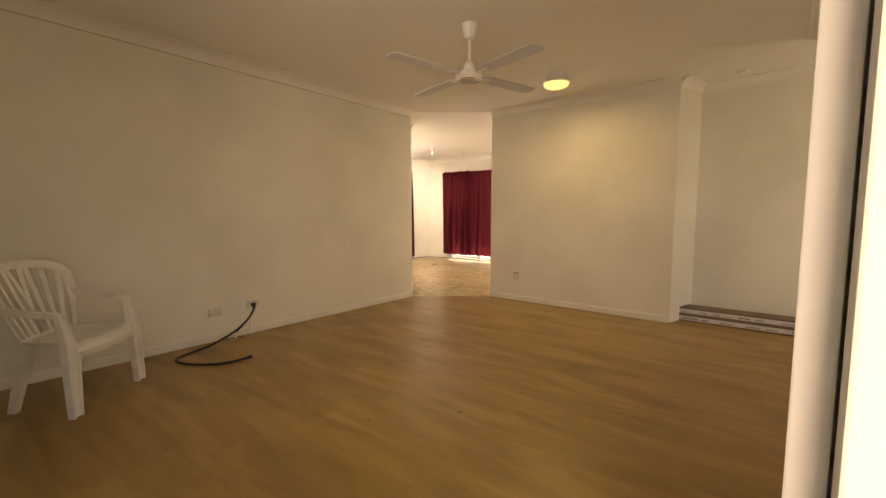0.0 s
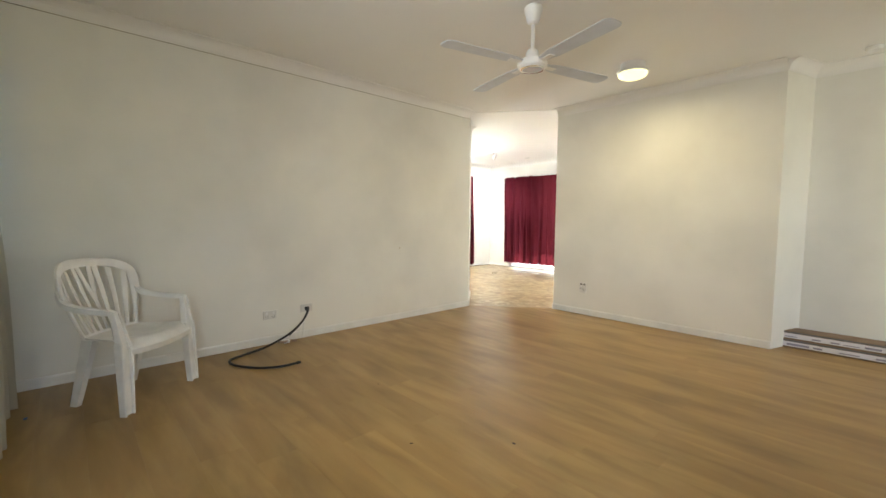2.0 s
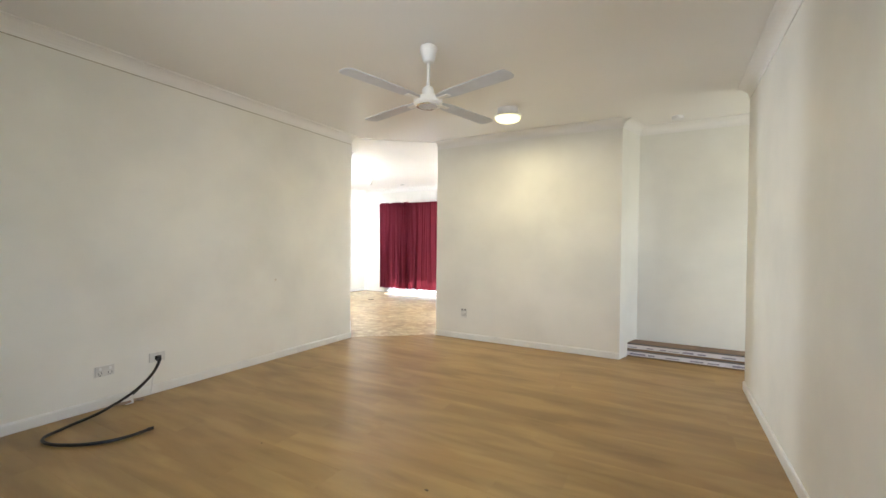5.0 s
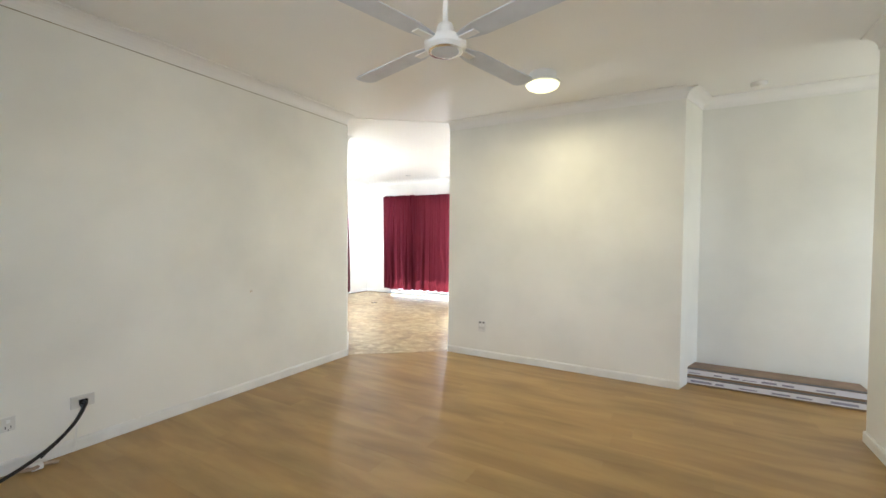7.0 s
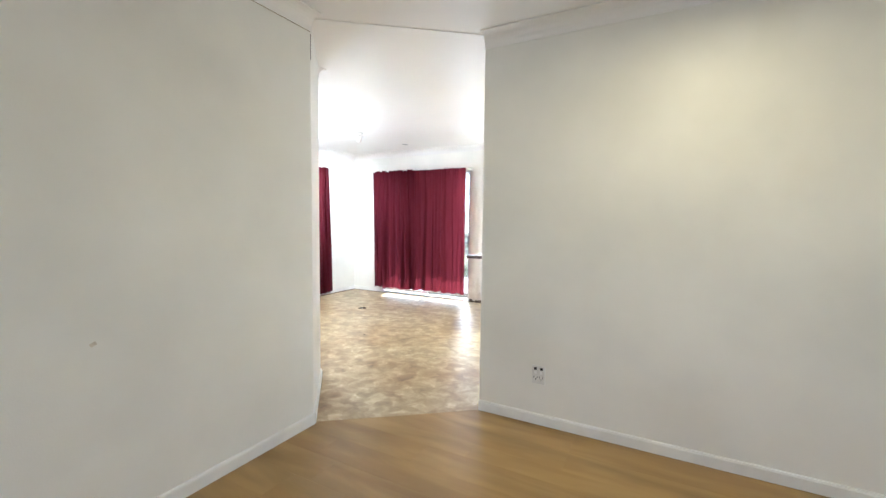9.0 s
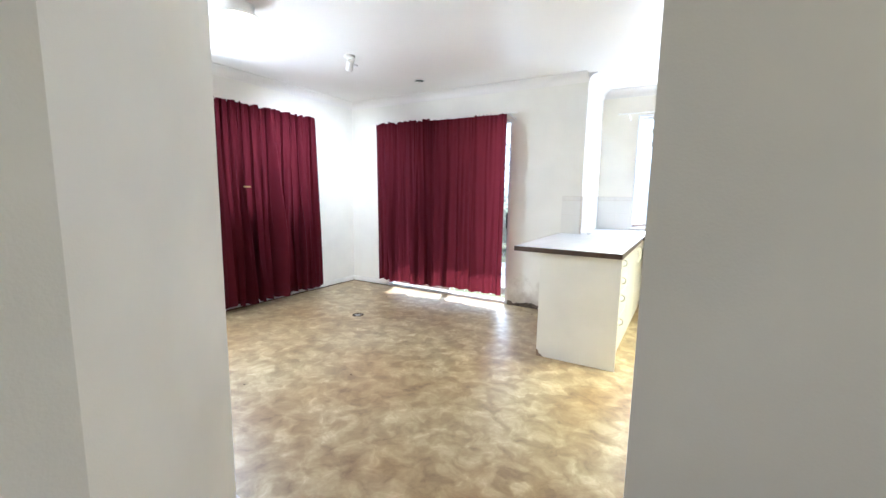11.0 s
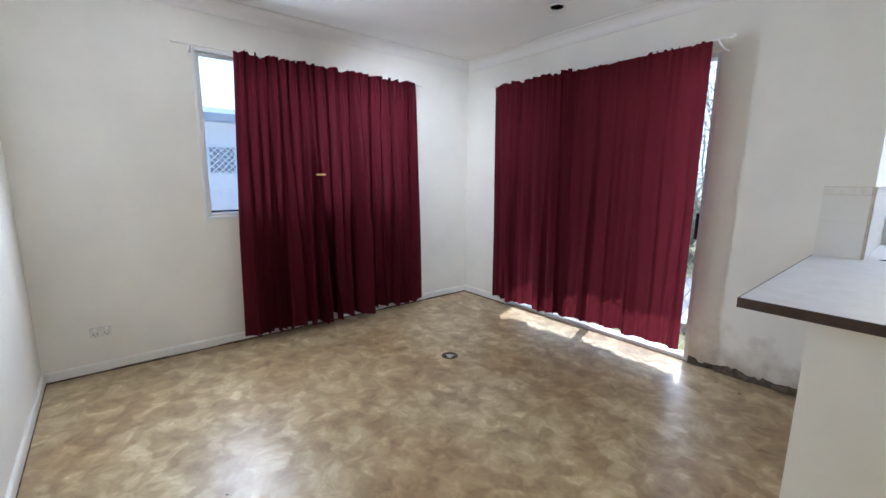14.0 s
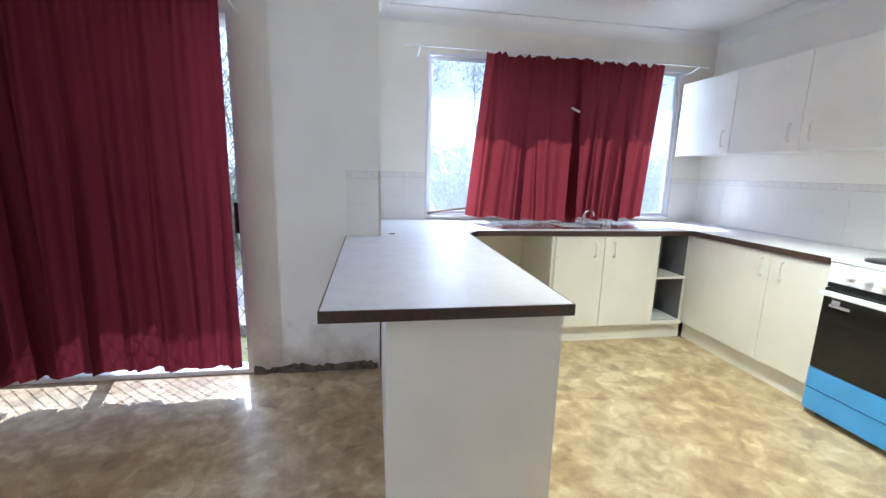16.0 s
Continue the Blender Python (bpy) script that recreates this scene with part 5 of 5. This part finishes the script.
def stove(y0, y1, x0, x1):
    s = empty("stove")
    part("body", boxes((x0 + 0.03, x1, y0, y1, 0.03, 0.885), bevel=0.004), M_ENAMEL, s)
    part("hob", boxes((x0 + 0.005, x1, y0 - 0.001, y1 + 0.001, 0.886, 0.905), bevel=0.005), M_ENAMEL, s)
    ym = (y0 + y1) / 2
    for dx, dy, r in ((0.17, 0.15, 0.09), (0.17, -0.15, 0.075), (0.42, 0.15, 0.075), (0.42, -0.15, 0.09)):
        bm = bmesh.new()
        add_lathe(bm, [(r, 0.905), (r, 0.914), (r * 0.9, 0.918), (r * 0.2, 0.917)], 28, pose(x0 + dx, ym + dy, 0))
        part("hotplate", bm, M_BLACK, s, "black solid hotplate", True)
    part("control_panel", boxes((x0 + 0.004, x0 + 0.029, y0 + 0.002, y1 - 0.002, 0.775, 0.884), bevel=0.006), M_ENAMEL, s)
    for k in range(6):
        bm = bmesh.new()
        add_lathe(bm, [(0.021, 0.0), (0.020, 0.008), (0.015, 0.012), (0.014, 0.026), (0.010, 0.028)], 20, pose(x0 + 0.004, y1 - 0.115 - 0.078 * k, 0.828, 0, -90, 0))
        part("knob", bm, M_ENAMEL, s, "white control knob", True)
    part("vent_gap", boxes((x0 + 0.012, x0 + 0.029, y0 + 0.004, y1 - 0.004, 0.748, 0.774)), M_HOLE, s)
    dr = part("oven_door", boxes((x0, x0 + 0.029, y0 + 0.004, y1 - 0.004, 0.285, 0.746), bevel=0.004), M_OVENGLASS, s, "black glass oven door")
    bm = bmesh.new()
    add_box(bm, x0 - 0.035, x0 - 0.018, y0 + 0.01, y1 - 0.004, 0.705, 0.735, bevel=0.006)
    add_box(bm, x0 - 0.02, x0 - 0.0005, y0 + 0.03, y0 + 0.05, 0.71, 0.73)
    add_box(bm, x0 - 0.02, x0 - 0.0005, y1 - 0.05, y1 - 0.03, 0.71, 0.73)
    part("bar_handle", bm, M_ENAMEL, dr, "white bar handle")
    bm = boxes((x0 - 0.0015, x0 - 0.0004, y1 - 0.14, y1 - 0.04, 0.645, 0.66), (x0 - 0.0015, x0 - 0.0004, y1 - 0.09, y1 - 0.05, 0.662, 0.685))
    part("sticker", bm, M_LABEL, dr, "small white sticker")
    part("drawer", boxes((x0, x0 + 0.029, y0 + 0.002, y1 - 0.002, 0.165, 0.280), bevel=0.004), M_BLUE, s, "drawer front under blue protective film")
    part("plinth", boxes((x0 + 0.004, x0 + 0.029, y0 + 0.002, y1 - 0.002, 0.035, 0.161), bevel=0.004), M_BLUE, s, "plinth under blue protective film")
    for yy in (y0 + 0.05, y1 - 0.05):
        for xx in (x0 + 0.07, x1 - 0.06):
            bm = bmesh.new()
            add_lathe(bm, [(0.018, 0.0), (0.018, 0.03)], 14, pose(xx, yy, 0))
            part("foot", bm, M_BLACK, s)
    return tagged(s, "new white freestanding stove with blue protective film", "stove")


stove(7.445, 8.04, -1.0, -0.40)

rag = empty("blue_cloth", pose(-2.35, 9.52, 0))
bm = bmesh.new()
rr = random.Random(4)
g = [[bm.verts.new((0.16 * (i / 8 - 0.5) + rr.uniform(-0.008, 0.008), 0.10 * (j / 6 - 0.5) + rr.uniform(-0.008, 0.008), 0.006 + 0.022 * math.sin(math.pi * i / 8) * math.sin(math.pi * j / 6) * rr.uniform(0.4, 1.2))) for i in range(9)] for j in range(7)]
for j in range(6):
    for i in range(8):
        bm.faces.new((g[j][i], g[j][i + 1], g[j + 1][i + 1], g[j + 1][i]))
part("fabric", bm, M_BLUERAG, rag, smooth=True)
tagged(rag, "crumpled blue cloth on the floor under the worktop", "cloth")
scrap = obj("blue_scrap", boxes((-0.012, 0.012, -0.008, 0.008, 0.0, 0.005), bevel=0.002), M_BLUERAG)
scrap.matrix_world = pose(-2.794, 0.438, 0.0)
tagged(scrap, "tiny blue plastic scrap on the floor", "scrap")
for k, (x, y, s) in enumerate(((-0.80, 2.29, 0.013), (-1.15, 1.9, 0.010), (0.42, 1.62, 0.014), (-1.9, 2.2, 0.009), (-4.4, 6.4, 0.011), (-4.9, 5.9, 0.008), (-2.2, 7.3, 0.011), (-2.1, 7.1, 0.009), (-5.6, 8.3, 0.012), (-3.8, 8.6, 0.013), (-3.95, 8.65, 0.009))):
    bm = bmesh.new()
    add_lathe(bm, [(s * 0.5, 0.0), (s * 0.6, s * 0.2), (s * 0.2, s * 0.35)], 7)
    bmesh.ops.transform(bm, matrix=pose(x, y, 0.0, 0, 0, 47 * k) @ Matrix.Diagonal((1.6, 0.8, 1, 1)), verts=bm.verts)
    tagged(obj("floor_grit", bm, M_SILT), "small dark crumb of dirt on the floor", "dirt", "grit on the floor")


# ---- splashback tiles ----
def tile_run(parent, axis, a0, a1, c, side):
    """Square tiles with a thin border course; side: the way to the room."""
    a = a0
    while a < a1 - 0.02:
        b = min(a + 0.1992, a1)
        for lo, hi, mm in ((0.8985, 1.099, M_TILE), (1.100, 1.2525, M_TILE), (1.2555, 1.2965, M_TRIMTILE)):
            c0, c1 = sorted((c, c + side * (0.008 if mm is M_TILE else 0.010)))
            bx = (a + 0.0002, b - 0.0002, c0, c1, lo, hi) if axis == "x" else (c0, c1, a + 0.0002, b - 0.0002, lo, hi)
            part("tile", boxes(bx), mm, parent)
        a = b + 0.0008


def grout_bed(axis, a0, a1, c, side):
    c0, c1 = sorted((c, c + side * 0.005))
    return structure(obj("trim_splashback", boxes((a0, a1, c0, c1, 0.898, 1.2995) if axis == "x" else (c0, c1, a0, a1, 0.898, 1.2995)), M_GROUT), "cream square wall tiles with a thin border course", "tiles")


for axis, a0, a1, c, side in (("x", -3.60, -3.396, 8.85, -1), ("y", 8.86, 9.742, -3.395, 1), ("x", -3.385, -3.002, 9.75, -1), ("x", -0.678, -0.39, 9.75, -1), ("y", 7.45, 9.742, -0.38, -1)):
    tile_run(grout_bed(axis, a0, a1, c, side), axis, a0, a1, c, side)


# ---- outdoors ----
M_HAZE = mat("bright_hazy_sky", (0.8, 0.85, 0.9), 1.0, emit=(0.90, 0.95, 1.0), power=0.8, bump=0)
structure(obj("backdrop", boxes((-75, 60, 70, 70.2, -0.15, 26)), M_HAZE), "bright hazy sky above the gardens", "sky")
structure(obj("backdrop", boxes((-75.2, -75, -40, 70, -0.15, 26)), M_HAZE), "bright hazy sky above the gardens", "sky")
structure(obj("ground", boxes((-80, 80, -60, 100, -0.4, -0.15)), M_GRASS), "dry green lawn around the house", "ground")
structure(obj("pavement", boxes((-6.9, -0.2, 9.88, 12.0, -0.16, -0.06)), M_PAVE), "grey concrete patio outside the sliding door", "pavement")
# Unseen pale ground, added to bounce sun onto the neighbour's wall.
structure(obj("pavement", boxes((-14.4, -6.9, -2, 12, -0.155, -0.14)), M_PAVE), "added pale ground bouncing sun onto the neighbouring house", "pavement")
structure(obj("eave", boxes((-7.4, -3.52, 8.98, 10.06, 2.40, 2.66), (-3.52, 0.3, 9.88, 10.12, 2.40, 2.66), (-7.4, -6.76, -0.5, 8.98, 2.40, 2.66)), M_HOUSE), "white lined eaves of the house", "eaves")

nh = empty("neighbour_house", pose(-14.5, 6.0, -0.15))
part("wall", boxes((-6, 0, -7, 9, 0, 2.82)), M_HOUSE, nh)
bm = bmesh.new()
add_prism(bm, [(0.45, 2.74), (0.45, 2.90), (-3.0, 3.49), (-6.45, 2.90), (-6.45, 2.74)], -7.5, 9.5)
bmesh.ops.transform(bm, matrix=Matrix(((1, 0, 0, 0), (0, 0, 1, 0), (0, 1, 0, 0), (0, 0, 0, 1))), verts=bm.verts)
part("roof", bm, M_ROOF, nh)
for y in (-2.5, 0.9, 1.95, 3.2, 5.5):
    wf = part("window", frame_bm("y", y - 0.33, y + 0.33, 1.5, 2.2, 0.0, 0.05, 0.05), M_ALU, nh)
    part("glass", boxes((0.005, 0.02, y - 0.28, y + 0.28, 1.55, 2.15)), M_NGLASS, wf)
    bm = bmesh.new()
    for k in range(9):
        for s in (1, -1):
            u0 = y - 0.84 + k * 0.15
            lo, hi = max(u0, y - 0.28), min(u0 + 0.6, y + 0.28)
            if hi - lo > 0.05:
                z = lambda u: (1.55 + (u - u0)) if s > 0 else (2.15 - (u - u0))
                add_tube(bm, [(0.03, lo, min(max(z(lo), 1.55), 2.15)), (0.03, hi, min(max(z(hi), 1.55), 2.15))], 0.012, 4)
    part("lattice", bm, M_FENCE, wf)
tagged(nh, "white neighbouring house with a grey-blue roof", "house")

fn = empty("paling_fence", pose(-9.6, 0, -0.15))
part("top_rail", boxes((0.02, 0.06, 1, 12, 1.05, 1.13)), M_FENCE, fn)
part("bottom_rail", boxes((0.02, 0.06, 1, 12, 0.3, 0.38)), M_FENCE, fn)
pal = bpy.data.meshes.new("paling")
bm = boxes((0, 0.02, 0, 0.11, 0, 1.3))
bm.to_mesh(pal)
bm.free()
pal.materials.append(M_FENCE)
for k in range(76):
    p = new("paling", pal)
    p.parent = fn
    p.location = (0, 1 + k * 0.145, 0)
tagged(fn, "white paling fence between the two gardens", "fence")


def tree(x, y, h, seed, spread, leafy):
    """Tapered trunk, forking limbs, and a loose crown of small leaves."""
    rnd = random.Random(seed)
    t = empty("tree", pose(x, y, -0.15))
    bm = bmesh.new()
    tips = []

    def limb(p, d, length, r, level):
        pts, q, dd = [p], p, d
        for k in range(4):
            dd = (dd + Vector((rnd.uniform(-1, 1), rnd.uniform(-1, 1), rnd.uniform(-0.3, 0.6))) * 0.22).normalized()
            q = q + dd * length / 4
            pts.append(q)
        add_tube(bm, pts, [r, r * 0.85, r * 0.72, r * 0.6, r * 0.45], 6 if level < 2 else 4)
        if level == 4:
            tips.extend(pts[1:])
            return
        for k in range(3 if level < 3 else 2):
            v = (dd + Vector((rnd.uniform(-1, 1), rnd.uniform(-1, 1), rnd.uniform(-0.5, 0.7))) * spread).normalized()
            limb(pts[rnd.choice((2, 3, 4))], v, length * rnd.uniform(0.6, 0.85), r * 0.5, level + 1)
    limb(Vector((0, 0, 0)), Vector((0, 0, 1)), h * 0.33, h * 0.008, 0)
    part("trunk", bm, M_BARK, t, smooth=True)
    verts, faces = [], []
    for p in tips:
        for k in range(leafy):
            c = p + Vector((rnd.gauss(0, 0.16), rnd.gauss(0, 0.16), rnd.gauss(0, 0.14)))
            u = Vector((rnd.uniform(-1, 1), rnd.uniform(-1, 1), rnd.uniform(-1, 1))).normalized() * 0.05
            w = u.orthogonal().normalized() * 0.018
            n = len(verts)
            verts += [c - u, c + w, c + u, c - w]
            faces.append((n, n + 1, n + 2, n + 3))
    me = bpy.data.meshes.new("crown")
    me.from_pydata(verts, [], faces)
    me.materials.append(M_LEAF)
    cr = new("crown", me)
    cr.parent = t
    return tagged(t, "thin-limbed garden tree with sparse dull green leaves", "tree", "garden trees")


for x, y, h, seed, leafy in ((-3.6, 14.0, 6.0, 2, 5), (-1.2, 15.5, 6.5, 5, 7), (-6.2, 15.0, 6.0, 9, 8), (-9.0, 17.0, 7.0, 11, 9), (1.6, 16.5, 6.5, 14, 9), (-4.6, 19.0, 8.0, 17, 11), (-1.6, 21.0, 8.0, 19, 11)):
    tree(x, y, h, seed, 0.85, leafy * 2)


def shrub(x, y, r, h, seed):
    """A twiggy bush: many thin stems and small leaves."""
    rnd = random.Random(seed)
    t = empty("shrub", pose(x, y, -0.15))
    bm = bmesh.new()
    tips = []
    for k in range(46):
        a, lean = rnd.uniform(0, 6.283), rnd.uniform(0.1, 1.0)
        hh = h * rnd.uniform(0.55, 1.0)
        d = Vector((math.cos(a), math.sin(a), 0)) * r * lean
        pts = [Vector((0, 0, 0)), d * 0.35 + Vector((0, 0, hh * 0.4)), d * 0.75 + Vector((rnd.gauss(0, 0.1), rnd.gauss(0, 0.1), hh * 0.75)), d + Vector((rnd.gauss(0, 0.15), rnd.gauss(0, 0.15), hh))]
        add_tube(bm, pts, [0.022, 0.016, 0.010, 0.004], 4)
        for q in (pts[1], pts[2], pts[2].lerp(pts[3], 0.5)):
            e = q + Vector((rnd.gauss(0, 0.35), rnd.gauss(0, 0.35), rnd.uniform(0.05, 0.5)))
            add_tube(bm, [q, q.lerp(e, 0.5) + Vector((0, 0, 0.05)), e], [0.009, 0.006, 0.003], 4)
            tips += [q, q.lerp(e, 0.5), e]
        tips.append(pts[3])
    part("stems", bm, M_BARK, t)
    verts, faces = [], []
    for p in tips:
        for k in range(8):
            q = p + Vector((rnd.gauss(0, 0.17), rnd.gauss(0, 0.17), rnd.gauss(0, 0.16)))
            u = Vector((rnd.uniform(-1, 1), rnd.uniform(-1, 1), rnd.uniform(-1, 1))).normalized() * 0.045
            w = u.orthogonal().normalized() * 0.020
            n = len(verts)
            verts += [q - u, q + w, q + u, q - w]
            faces.append((n, n + 1, n + 2, n + 3))
    me = bpy.data.meshes.new("foliage")
    me.from_pydata(verts, [], faces)
    me.materials.append(M_LEAF)
    f = new("foliage", me)
    f.parent = t
    return tagged(t, "dense twiggy garden shrub with small leaves", "shrub", "garden shrubs")


for k in range(9):
    shrub(-9.5 + 1.55 * k, 15.2 + 0.6 * math.sin(2.3 * k), 1.2, 1.7 + 0.4 * math.sin(1.7 * k), 50 + k)


# ---- floor boards ----
def boards():
    rnd = random.Random(6)
    wide, long = 0.193, 1.21
    shared = {}

    def board(x0, x1, y0, y1):
        key = (round(x1 - x0, 3), round(y1 - y0, 3))
        if key not in shared:
            me = bpy.data.meshes.new("plank")
            bm = bmesh.new()
            w, d = key
            b = 0.0004
            lo = [bm.verts.new(p) for p in ((0, 0, -0.010), (w, 0, -0.010), (w, d, -0.010), (0, d, -0.010))]
            mid = [bm.verts.new(p) for p in ((0, 0, -b), (w, 0, -b), (w, d, -b), (0, d, -b))]
            top = [bm.verts.new(p) for p in ((b, b, 0), (w - b, b, 0), (w - b, d - b, 0), (b, d - b, 0))]
            for r, s in ((lo, mid), (mid, top)):
                for i in range(4):
                    j = (i + 1) % 4
                    bm.faces.new((r[i], r[j], s[j], s[i]))
            bm.faces.new(top)
            bm.to_mesh(me)
            bm.free()
            me.materials.append(M_PLANK)
            shared[key] = me
        p = new("plank", shared[key])
        p.parent = floor
        p.location = (x0, y0, -0.002)
    y, r = 0.10, 0
    while y < 5.74:
        y1 = min(y + wide, 5.75)
        x_end = 0.80 if y1 < 4.88 else 2.58
        if y1 > 4.88 and y < 4.87:
            y1 = min(y1, 4.87)
            x_end = 0.80
        x_lo = -3.34
        if y1 > 5.306:
            x_lo = -0.227
        if y < 5.306 < y1:
            y1 = 5.306
            x_lo = -3.34
        x = x_lo - rnd.uniform(0.1, 1.1)
        while x < x_end - 0.01:
            a, b = max(x, x_lo), min(x + long, x_end)
            if b - a > 0.02:
                board(a, b, y, y1)
            x += long
        y = y1 + 1e-4
        r += 1


boards()
